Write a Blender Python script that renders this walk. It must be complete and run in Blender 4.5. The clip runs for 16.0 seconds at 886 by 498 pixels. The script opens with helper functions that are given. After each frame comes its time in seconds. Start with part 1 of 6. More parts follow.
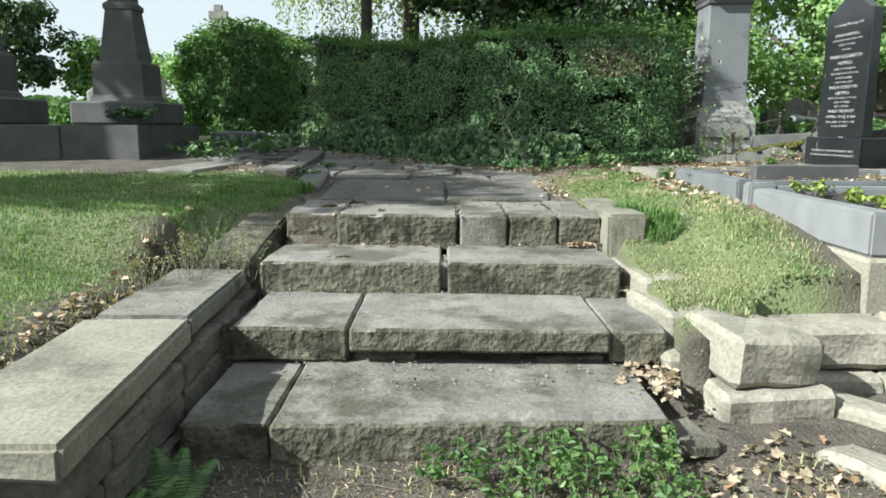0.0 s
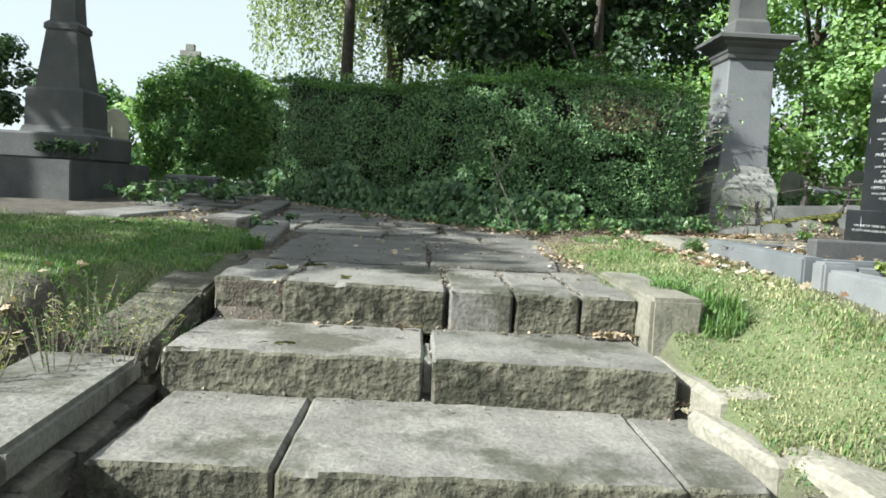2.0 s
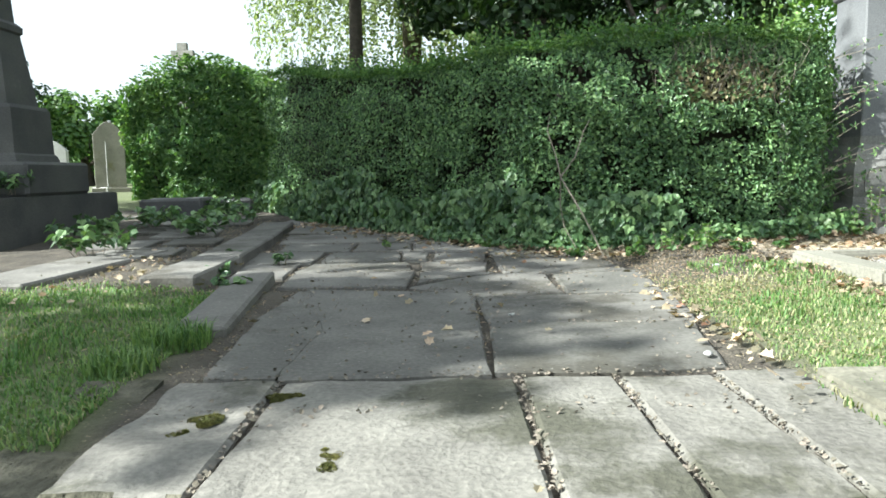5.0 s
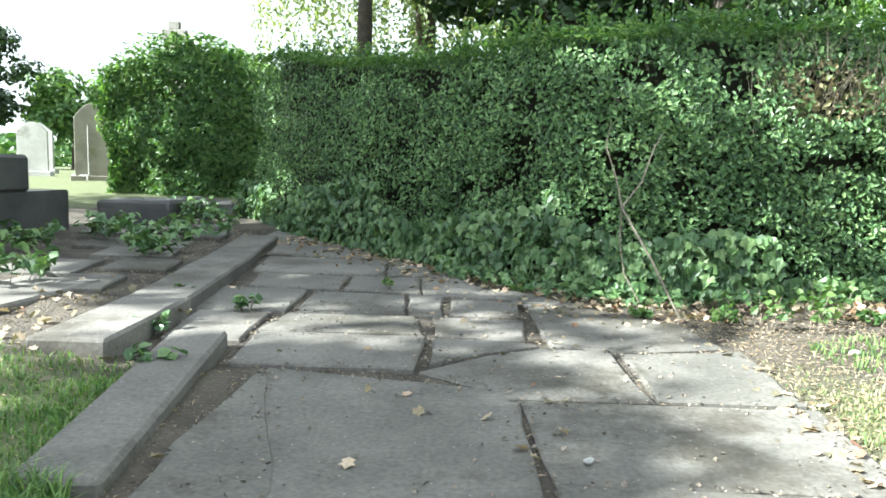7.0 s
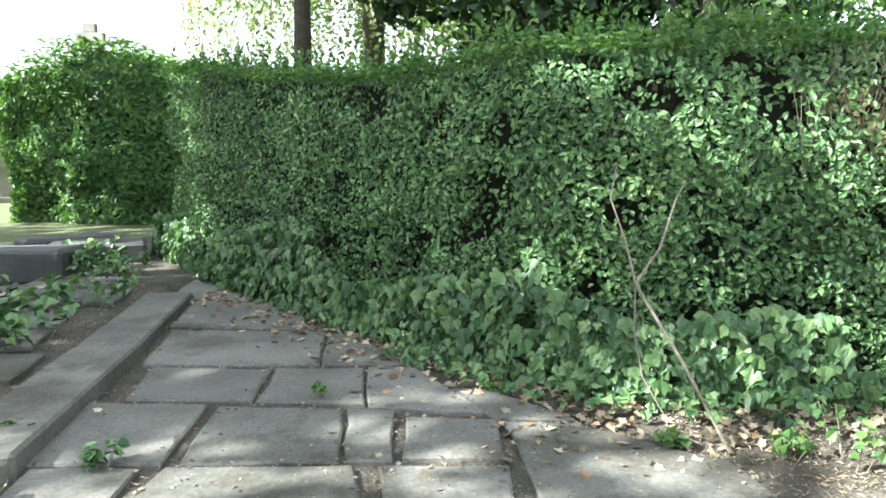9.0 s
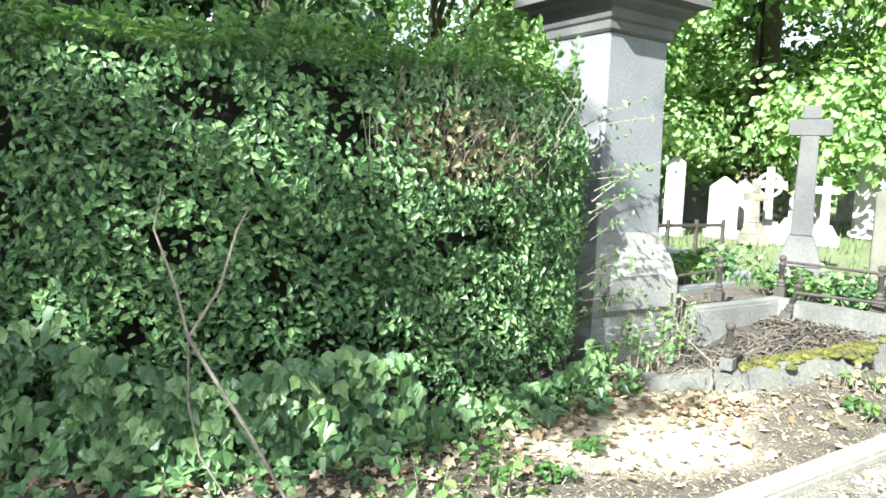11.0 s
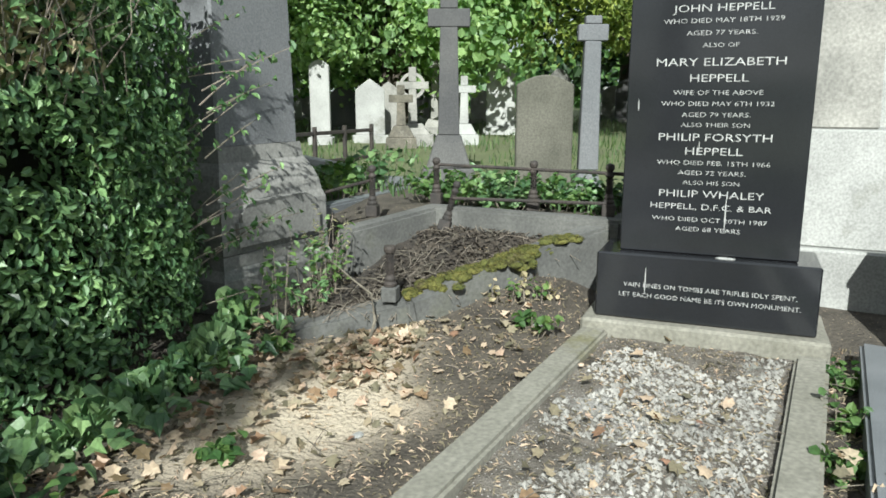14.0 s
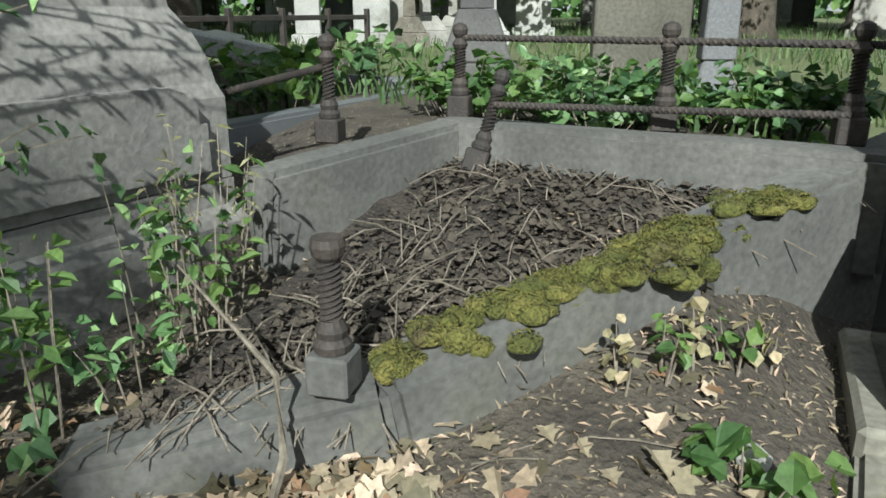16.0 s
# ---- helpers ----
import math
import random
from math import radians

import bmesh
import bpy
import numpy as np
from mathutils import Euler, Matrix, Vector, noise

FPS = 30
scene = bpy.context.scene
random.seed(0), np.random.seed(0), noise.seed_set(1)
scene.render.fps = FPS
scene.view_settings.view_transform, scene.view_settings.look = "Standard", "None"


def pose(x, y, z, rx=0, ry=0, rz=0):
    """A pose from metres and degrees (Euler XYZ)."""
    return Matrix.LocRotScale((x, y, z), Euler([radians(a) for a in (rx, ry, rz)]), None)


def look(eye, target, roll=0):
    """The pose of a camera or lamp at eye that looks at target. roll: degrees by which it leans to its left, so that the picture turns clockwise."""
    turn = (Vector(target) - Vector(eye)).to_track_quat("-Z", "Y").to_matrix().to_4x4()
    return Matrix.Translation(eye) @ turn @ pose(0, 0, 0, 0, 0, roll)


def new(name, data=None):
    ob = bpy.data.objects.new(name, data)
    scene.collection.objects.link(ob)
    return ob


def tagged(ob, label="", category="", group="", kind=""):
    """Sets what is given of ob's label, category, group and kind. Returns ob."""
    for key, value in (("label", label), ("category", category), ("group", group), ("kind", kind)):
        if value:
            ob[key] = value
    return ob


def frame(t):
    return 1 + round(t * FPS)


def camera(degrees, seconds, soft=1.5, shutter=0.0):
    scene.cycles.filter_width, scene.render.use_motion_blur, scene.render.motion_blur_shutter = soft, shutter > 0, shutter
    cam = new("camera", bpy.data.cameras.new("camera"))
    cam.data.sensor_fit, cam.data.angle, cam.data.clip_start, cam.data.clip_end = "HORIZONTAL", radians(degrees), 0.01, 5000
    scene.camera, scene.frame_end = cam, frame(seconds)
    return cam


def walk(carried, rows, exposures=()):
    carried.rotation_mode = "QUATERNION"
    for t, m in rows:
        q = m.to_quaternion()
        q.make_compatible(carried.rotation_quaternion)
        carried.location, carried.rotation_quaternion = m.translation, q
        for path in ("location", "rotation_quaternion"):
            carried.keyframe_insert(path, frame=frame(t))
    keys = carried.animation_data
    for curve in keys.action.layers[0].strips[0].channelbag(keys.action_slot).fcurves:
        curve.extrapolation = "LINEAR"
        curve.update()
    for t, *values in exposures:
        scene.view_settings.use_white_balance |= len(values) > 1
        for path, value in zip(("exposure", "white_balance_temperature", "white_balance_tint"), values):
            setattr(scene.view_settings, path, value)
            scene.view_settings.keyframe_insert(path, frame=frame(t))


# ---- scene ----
# camera and walk: seconds, x, y, z, yaw, pitch, roll
cam = camera(62.2, 16.0, soft=1.7)
PATH = [
    (0.0, 0.122, -0.104, 1.651, 0.09, -9.50, 0.38),
    (0.5, 0.151, 0.117, 1.593, -0.25, -9.25, -1.10),
    (1.0, 0.197, 0.532, 1.579, 0.29, -6.92, 0.01),
    (1.5, 0.126, 0.880, 1.525, -1.38, -5.79, 3.59),
    (2.0, 0.061, 1.257, 1.557, -1.85, -4.77, 3.13),
    (2.5, 0.094, 1.797, 1.543, 0.39, -6.29, 1.96),
    (3.0, 0.061, 2.180, 1.575, -1.21, -4.90, 2.97),
    (3.5, -0.036, 2.514, 1.660, -7.00, -4.05, 4.25),
    (4.0, -0.033, 2.868, 1.609, -3.51, -5.20, -0.07),
    (4.5, -0.011, 3.294, 1.754, 1.41, -6.84, -0.92),
    (5.0, -0.013, 3.528, 1.771, 0.66, -5.88, -1.28),
    (7.5, -0.172, 5.421, 2.076, 0.83, -6.44, 1.64),
    (8.0, -0.178, 5.790, 2.240, 1.27, -7.55, 0.04),
    (10.5, 0.066, 6.811, 2.273, -22.75, -4.02, 1.90),
    (11.0, 0.106, 6.941, 2.332, -35.83, -5.59, 2.52),
    (11.5, -0.010, 7.005, 2.390, -50.38, -4.92, 1.78),
    (12.0, 0.036, 7.008, 2.387, -58.58, -4.57, 0.30),
    (12.5, 0.021, 7.004, 2.376, -63.82, -6.10, -0.95),
    (13.0, 0.009, 6.999, 2.367, -66.17, -9.35, -0.98),
    (13.5, 0.293, 7.106, 2.307, -64.29, -12.07, -0.72),
    (14.0, 0.952, 7.482, 2.265, -62.03, -11.69, 0.04),
    (14.5, 1.665, 7.860, 2.228, -60.06, -13.41, -0.21),
    (15.0, 2.332, 8.205, 2.046, -57.51, -13.68, -0.89),
    (15.5, 2.711, 8.426, 2.018, -58.57, -17.00, -0.77),
    (16.0, 2.885, 8.555, 1.930, -60.72, -17.96, 0.00),
]


# the camera's own brightening as it nears the shaded hedge
EXPOSURE = [(0, 1.2), (2.0, 1.32), (3.5, 1.52), (5.0, 1.72), (7.5, 2.4), (8.2, 2.4), (10.3, 2.7), (11.0, 2.4), (12.0, 1.5), (12.5, 1.05), (13.0, 0.82), (14.0, 0.75), (15.0, 0.65), (16.0, 0.6)]


def eye_pose(x, y, z, yaw, pitch, roll):
    return pose(x, y, z, 90 + pitch, 0, yaw) @ pose(0, 0, 0, 0, 0, roll)


walk(cam, [(r[0], eye_pose(*r[1:])) for r in PATH], exposures=[(t, e, 6080, 2) for t, e in EXPOSURE])

# sky and sun
SUN_AZ, SUN_EL = radians(-112), radians(36)   # azimuth clockwise from +y
world = bpy.data.worlds.new("sky_world")
scene.world = world
world.use_nodes = True
_wn = world.node_tree.nodes
_bg = _wn["Background"]
_sky = _wn.new("ShaderNodeTexSky")
_sky.sky_type = "NISHITA"
_sky.sun_disc = False
_sky.sun_elevation = SUN_EL
_sky.sun_rotation = SUN_AZ
_sky.air_density, _sky.dust_density, _sky.ozone_density = 1.0, 1.5, 1.0
_haze = _wn.new("ShaderNodeMix")      # thin white cloud over the whole sky
_haze.data_type = "RGBA"
_haze.inputs[0].default_value = 0.75
_haze.inputs[7].default_value = (7.0, 7.2, 7.4, 1)
world.node_tree.links.new(_sky.outputs[0], _haze.inputs[6])
world.node_tree.links.new(_haze.outputs[2], _bg.inputs[0])
_bg.inputs[1].default_value = 0.061
sun_data = bpy.data.lights.new("sun", "SUN")
sun_data.energy, sun_data.angle, sun_data.color = 5.0, radians(0.6), (1.0, 0.965, 0.90)
sun = new("sun", sun_data)
_to_sun = Vector((math.sin(SUN_AZ) * math.cos(SUN_EL), math.cos(SUN_AZ) * math.cos(SUN_EL), math.sin(SUN_EL)))
sun.matrix_world = look(_to_sun * 50, (0, 0, 0))


# ---- materials ----
def material(name, c1, c2, scale=6.0, rough=0.85, c3=None, fine=60.0, bump=0.3, metal=0.0, island=0.0, per_object=0.0,
             detail=8.0, patch=0.5, spots=None, dist=0.004):
    """Two tones mixed by large noise, fine grain and bump; optional third tone in patches, spots and variation per piece."""
    m = bpy.data.materials.new(name)
    m.use_nodes = True
    nt = m.node_tree
    n, l = nt.nodes, nt.links
    b = n["Principled BSDF"]
    tc = n.new("ShaderNodeTexCoord")
    geo = n.new("ShaderNodeNewGeometry")
    pos = geo.outputs["Position"]
    big = n.new("ShaderNodeTexNoise")
    big.inputs["Scale"].default_value, big.inputs["Detail"].default_value = scale, detail
    l.new(pos, big.inputs["Vector"])
    ramp = n.new("ShaderNodeMapRange")
    ramp.inputs[1].default_value, ramp.inputs[2].default_value = 0.35, 0.65
    l.new(big.outputs[0], ramp.inputs[0])
    mix = n.new("ShaderNodeMix")
    mix.data_type = "RGBA"
    mix.inputs[6].default_value, mix.inputs[7].default_value = (*c1, 1), (*c2, 1)
    l.new(ramp.outputs[0], mix.inputs[0])
    col = mix.outputs[2]
    grain = n.new("ShaderNodeTexNoise")
    grain.inputs["Scale"].default_value, grain.inputs["Detail"].default_value = fine, 6.0
    l.new(pos, grain.inputs["Vector"])
    if c3:
        pn = n.new("ShaderNodeTexNoise")
        pn.inputs["Scale"].default_value, pn.inputs["Detail"].default_value = scale * 0.45, 10.0
        pn.inputs["Roughness"].default_value = 0.7
        off = n.new("ShaderNodeVectorMath")
        off.inputs[1].default_value = (7.3, 2.1, 4.4)
        l.new(pos, off.inputs[0])
        l.new(off.outputs[0], pn.inputs["Vector"])
        pr = n.new("ShaderNodeMapRange")
        pr.inputs[1].default_value, pr.inputs[2].default_value = patch, patch + 0.1
        l.new(pn.outputs[0], pr.inputs[0])
        m3 = n.new("ShaderNodeMix")
        m3.data_type = "RGBA"
        l.new(pr.outputs[0], m3.inputs[0])
        l.new(col, m3.inputs[6])
        m3.inputs[7].default_value = (*c3, 1)
        col = m3.outputs[2]
    if spots:
        vo = n.new("ShaderNodeTexVoronoi")
        vo.inputs["Scale"].default_value = spots[0]
        l.new(pos, vo.inputs["Vector"])
        sr = n.new("ShaderNodeMapRange")
        sr.inputs[1].default_value, sr.inputs[2].default_value = spots[1], spots[1] * 0.6
        l.new(vo.outputs["Distance"], sr.inputs[0])
        m4 = n.new("ShaderNodeMix")
        m4.data_type = "RGBA"
        l.new(sr.outputs[0], m4.inputs[0])
        l.new(col, m4.inputs[6])
        m4.inputs[7].default_value = (*spots[2], 1)
        col = m4.outputs[2]
    # value variation: grain, and one shift for each piece
    hsv = n.new("ShaderNodeHueSaturation")
    l.new(col, hsv.inputs["Color"])
    gr = n.new("ShaderNodeMapRange")
    gr.inputs[1].default_value, gr.inputs[2].default_value = 0.25, 0.75
    gr.inputs[3].default_value, gr.inputs[4].default_value = 0.72, 1.28
    l.new(grain.outputs[0], gr.inputs[0])
    val = gr.outputs[0]
    if island or per_object:
        if island:
            src = geo.outputs["Random Per Island"]
            amount = island
        else:
            oi = n.new("ShaderNodeObjectInfo")
            src = oi.outputs["Random"]
            amount = per_object
        ir = n.new("ShaderNodeMapRange")
        ir.inputs[3].default_value, ir.inputs[4].default_value = 1 - amount, 1 + amount
        l.new(src, ir.inputs[0])
        mul = n.new("ShaderNodeMath")
        mul.operation = "MULTIPLY"
        l.new(val, mul.inputs[0])
        l.new(ir.outputs[0], mul.inputs[1])
        val = mul.outputs[0]
        hr = n.new("ShaderNodeMapRange")
        hr.inputs[3].default_value, hr.inputs[4].default_value = 0.5 + 0.03 * min(1, amount * 2), 0.5 - 0.03 * min(1, amount * 2)
        l.new(src, hr.inputs[0])
        l.new(hr.outputs[0], hsv.inputs["Hue"])
    l.new(val, hsv.inputs["Value"])
    l.new(hsv.outputs[0], b.inputs["Base Color"])
    b.inputs["Roughness"].default_value = rough
    b.inputs["Metallic"].default_value = metal
    if bump:
        bp = n.new("ShaderNodeBump")
        bp.inputs["Strength"].default_value = bump
        bp.inputs["Distance"].default_value = dist
        add = n.new("ShaderNodeMath")
        l.new(grain.outputs[0], add.inputs[0])
        l.new(big.outputs[0], add.inputs[1])
        l.new(add.outputs[0], bp.inputs["Height"])
        l.new(bp.outputs[0], b.inputs["Normal"])
    return m


def leafy(name, c1, c2, island=0.35, rough=0.5, through_light=0.35, scale=1.5):
    """Leaf colour with variation leaf by leaf, a little gloss and light through the blade."""
    m = material(name, c1, c2, scale=scale, rough=rough, fine=90, bump=0, island=island)
    nt = m.node_tree
    n, l = nt.nodes, nt.links
    b, out = n["Principled BSDF"], n["Material Output"]
    tr = n.new("ShaderNodeBsdfTranslucent")
    src = b.inputs["Base Color"].links[0].from_socket
    warm = n.new("ShaderNodeMix")
    warm.data_type, warm.blend_type = "RGBA", "MULTIPLY"
    warm.inputs[0].default_value = 1.0
    warm.inputs[7].default_value = (1.25, 1.35, 0.55, 1)
    l.new(src, warm.inputs[6])
    l.new(warm.outputs[2], tr.inputs["Color"])
    ms = n.new("ShaderNodeMixShader")
    ms.inputs[0].default_value = through_light
    l.new(b.outputs[0], ms.inputs[1])
    l.new(tr.outputs[0], ms.inputs[2])
    l.new(ms.outputs[0], out.inputs["Surface"])
    return m


M_step = material("worn_sandstone", (0.134, 0.126, 0.112), (0.208, 0.197, 0.174), 3.0, 0.9, c3=(0.068, 0.066, 0.048), patch=0.50, fine=45, bump=0.9, per_object=0.12, dist=0.008, spots=(26.0, 0.10, (0.085, 0.078, 0.062)))
# mossy riser stone; its dark tone also paints shade on two copings
M_riser = material("mossy_shaded_stone", (0.070, 0.066, 0.046), (0.135, 0.126, 0.092), 9.0, 0.95, c3=(0.036, 0.036, 0.022), patch=0.50, fine=30, bump=1.0, dist=0.03, spots=(34.0, 0.16, (0.024, 0.023, 0.016)))
M_flag = material("paving_slab_stone", (0.108, 0.103, 0.093), (0.165, 0.157, 0.142), 2.6, 0.88, c3=(0.070, 0.064, 0.052), patch=0.52, fine=55, bump=0.7, per_object=0.16, spots=(23.0, 0.09, (0.32, 0.31, 0.28)))
M_wallcap = material("pale_sandstone_coping", (0.190, 0.177, 0.138), (0.262, 0.243, 0.195), 2.5, 0.9, c3=(0.130, 0.124, 0.095), patch=0.52, fine=50, bump=0.8, per_object=0.1, dist=0.006)
M_rubble = material("lichened_rubble_stone", (0.080, 0.075, 0.060), (0.145, 0.133, 0.105), 6.0, 0.95, c3=(0.38, 0.37, 0.33), patch=0.62, fine=40, bump=0.9, per_object=0.2, dist=0.012)
M_pale = material("pale_broken_stone", (0.185, 0.170, 0.135), (0.270, 0.250, 0.205), 4.0, 0.9, c3=(0.25, 0.22, 0.17), patch=0.58, fine=40, bump=0.7, per_object=0.08, dist=0.01)
M_soil = material("dark_soil", (0.060, 0.050, 0.040), (0.105, 0.088, 0.068), 9.0, 0.98, fine=70, bump=1.0, dist=0.02, spots=(60.0, 0.22, (0.17, 0.145, 0.11)))
M_dark = material("soot_dark_stone", (0.060, 0.060, 0.062), (0.095, 0.093, 0.090), 2.5, 0.75, c3=(0.15, 0.145, 0.13), patch=0.66, fine=80, bump=0.3)
M_pillar = material("grey_pillar_stone", (0.125, 0.130, 0.138), (0.165, 0.168, 0.175), 1.6, 0.75, c3=(0.09, 0.092, 0.095), patch=0.6, fine=90, bump=0.25)
M_pillarbase = material("weathered_base_stone", (0.175, 0.172, 0.163), (0.250, 0.244, 0.228), 3.0, 0.9, c3=(0.08, 0.10, 0.095), patch=0.56, fine=60, bump=0.5)
M_granite = material("polished_black_granite", (0.016, 0.017, 0.019), (0.022, 0.023, 0.026), 2.0, 0.10, fine=300, bump=0.0)
M_greygran = material("grey_granite", (0.125, 0.133, 0.142), (0.165, 0.173, 0.182), 4.0, 0.5, fine=260, bump=0.15, spots=(160.0, 0.2, (0.10, 0.105, 0.115)))
M_kerb = material("moss_stained_kerb_stone", (0.175, 0.168, 0.138), (0.235, 0.225, 0.19), 3.5, 0.92, c3=(0.16, 0.15, 0.085), patch=0.57, fine=55, bump=0.5)
M_plot = material("damp_grey_kerb", (0.088, 0.088, 0.084), (0.145, 0.144, 0.135), 3.0, 0.9, c3=(0.11, 0.11, 0.09), patch=0.56, fine=60, bump=0.5)
M_white = material("white_marble", (0.29, 0.29, 0.278), (0.38, 0.38, 0.365), 3.0, 0.7, c3=(0.19, 0.19, 0.165), patch=0.57, fine=80, bump=0.15)
M_grave = material("weathered_gravestone", (0.21, 0.205, 0.188), (0.31, 0.30, 0.275), 4.0, 0.9, c3=(0.15, 0.15, 0.13), patch=0.56, fine=60, bump=0.4, per_object=0.25)
M_iron = material("rusty_dark_iron", (0.045, 0.041, 0.039), (0.072, 0.060, 0.053), 14.0, 0.75, fine=120, bump=0.4, metal=0.35)
M_letter = material("white_lettering", (0.34, 0.34, 0.335), (0.42, 0.42, 0.41), 30.0, 0.7, bump=0)
M_lightgran = material("pale_grey_granite", (0.17, 0.175, 0.18), (0.215, 0.22, 0.225), 4.0, 0.6, fine=240, bump=0.15, spots=(150.0, 0.2, (0.2, 0.205, 0.21)))
M_olive = material("dark_olive_sandstone", (0.085, 0.083, 0.066), (0.125, 0.12, 0.098), 3.0, 0.9, c3=(0.06, 0.062, 0.045), patch=0.55, fine=70, bump=0.4)
M_faint = material("worn_grey_lettering", (0.22, 0.23, 0.24), (0.27, 0.28, 0.29), 30.0, 0.7, bump=0)
M_moss = material("yellow_green_moss", (0.11, 0.12, 0.028), (0.17, 0.165, 0.04), 20.0, 1.0, fine=130, bump=1.0, c3=(0.085, 0.075, 0.03), patch=0.55, dist=0.02, island=0.3)
M_bark = material("dark_bark", (0.055, 0.045, 0.036), (0.095, 0.08, 0.062), 9.0, 0.95, fine=50, bump=1.0, dist=0.02)
M_twig = material("dry_twig_bark", (0.13, 0.112, 0.088), (0.23, 0.20, 0.16), 20.0, 0.9, fine=80, bump=0.5, island=0.3)
# almost black, so the hedge cores carry the shade in their colour
M_core = material("hedge_inner_shade", (0.014, 0.015, 0.009), (0.024, 0.022, 0.014), 12.0, 1.0, fine=60, bump=0.5)
M_hedge = leafy("privet_leaf", (0.100, 0.190, 0.078), (0.152, 0.262, 0.112), 0.70, 0.40, 0.20)
# young shoots on the near hedge; paints the far hedge's sunlit side
M_hedgetop = leafy("young_sunlit_leaf", (0.085, 0.175, 0.055), (0.128, 0.222, 0.075), 0.45, 0.45, 0.4)
M_drypatch = leafy("browned_privet_leaf", (0.25, 0.225, 0.130), (0.36, 0.32, 0.19), 0.5, 0.7, 0.2)
M_ivy = leafy("ivy_leaf", (0.072, 0.140, 0.056), (0.115, 0.200, 0.082), 0.55, 0.42, 0.2)
M_weed = leafy("weed_leaf", (0.085, 0.165, 0.05), (0.13, 0.215, 0.07), 0.4, 0.5, 0.4)
M_rough = leafy("rough_grass_blade", (0.05, 0.10, 0.028), (0.085, 0.14, 0.045), 0.4, 0.6, 0.2, scale=2.5)
M_grass = leafy("grass_blade", (0.105, 0.205, 0.055), (0.165, 0.245, 0.090), 0.4, 0.6, 0.3, scale=2.5)
M_drygrass = leafy("straw_grass_blade", (0.25, 0.255, 0.13), (0.35, 0.345, 0.20), 0.4, 0.7, 0.3, scale=2.5)
M_litter = leafy("fallen_leaf", (0.24, 0.19, 0.125), (0.37, 0.31, 0.22), 0.7, 0.8, 0.1, scale=6)
M_orange = leafy("orange_fallen_leaf", (0.17, 0.105, 0.06), (0.25, 0.165, 0.095), 0.4, 0.8, 0.15, scale=6)
M_tdark = leafy("dark_tree_leaf", (0.022, 0.050, 0.016), (0.035, 0.072, 0.022), 0.45, 0.5, 0.2, scale=0.5)
M_tmid = leafy("tree_leaf", (0.068, 0.145, 0.042), (0.11, 0.20, 0.06), 0.4, 0.5, 0.35, scale=0.5)
M_tlight = leafy("pale_tree_leaf", (0.19, 0.31, 0.115), (0.27, 0.40, 0.17), 0.35, 0.5, 0.4, scale=0.5)
M_tyellow = leafy("yellow_green_conifer_leaf", (0.17, 0.235, 0.045), (0.24, 0.30, 0.075), 0.4, 0.6, 0.3, scale=0.5)
M_willow = leafy("weeping_leaf", (0.17, 0.22, 0.11), (0.24, 0.29, 0.16), 0.35, 0.55, 0.4, scale=0.5)


# ---- mesh helpers ----
def mesh_of(name, bm, mat):
    me = bpy.data.meshes.new(name)
    bm.to_mesh(me)
    bm.free()
    me.materials.append(mat)
    return me


def part(name, bm, mat, parent=None, label="", smooth=False):
    """A bmesh as one mesh object, under a thing or part if given."""
    me = mesh_of(name, bm, mat)
    if smooth:
        for p in me.polygons:
            p.use_smooth = True
    ob = new(name, me)
    if parent:
        ob.parent = parent
    if label:
        ob["label"] = label
    return ob


def thing(name, label, category, group="", at=(0, 0, 0), rz=0.0):
    ob = new(name)
    ob.matrix_world = pose(at[0], at[1], at[2], 0, 0, rz)
    return tagged(ob, label, category, group)


def add_box(bm, x0, x1, y0, y1, z0, z1, bevel=0.0, seg=1):
    m = Matrix.Translation(((x0 + x1) / 2, (y0 + y1) / 2, (z0 + z1) / 2)) @ Matrix.Diagonal((x1 - x0, y1 - y0, z1 - z0, 1))
    vs = bmesh.ops.create_cube(bm, size=1, matrix=m)["verts"]
    if bevel:
        es = list({e for v in vs for e in v.link_edges})
        bmesh.ops.bevel(bm, geom=es, offset=bevel, segments=seg, affect="EDGES", clamp_overlap=True)
    return vs


def box(x0, x1, y0, y1, z0, z1, bevel=0.01, seg=1):
    bm = bmesh.new()
    add_box(bm, x0, x1, y0, y1, z0, z1, bevel, seg)
    return bm


def add_frustum(bm, cx, cy, z0, z1, w0, d0, w1, d1, bevel=0.0):
    """A tapered block: w, d at the foot and at the top."""
    a = [bm.verts.new((cx + sx * w0 / 2, cy + sy * d0 / 2, z0)) for sx, sy in ((-1, -1), (1, -1), (1, 1), (-1, 1))]
    b = [bm.verts.new((cx + sx * w1 / 2, cy + sy * d1 / 2, z1)) for sx, sy in ((-1, -1), (1, -1), (1, 1), (-1, 1))]
    fs = [bm.faces.new(a[::-1]), bm.faces.new(b)]
    for i in range(4):
        fs.append(bm.faces.new((a[i], a[(i + 1) % 4], b[(i + 1) % 4], b[i])))
    if bevel:
        bmesh.ops.bevel(bm, geom=list({e for f in fs for e in f.edges}), offset=bevel, segments=1, affect="EDGES", clamp_overlap=True)


def add_lathe(bm, profile, seg=16, at=(0, 0, 0)):
    rings = []
    for r, z in profile:
        rings.append([bm.verts.new((at[0] + r * math.cos(2 * math.pi * i / seg), at[1] + r * math.sin(2 * math.pi * i / seg), at[2] + z)) for i in range(seg)])
    for a, b in zip(rings, rings[1:]):
        for i in range(seg):
            bm.faces.new((a[i], a[(i + 1) % seg], b[(i + 1) % seg], b[i]))
    bm.faces.new(rings[0][::-1])
    bm.faces.new(rings[-1])


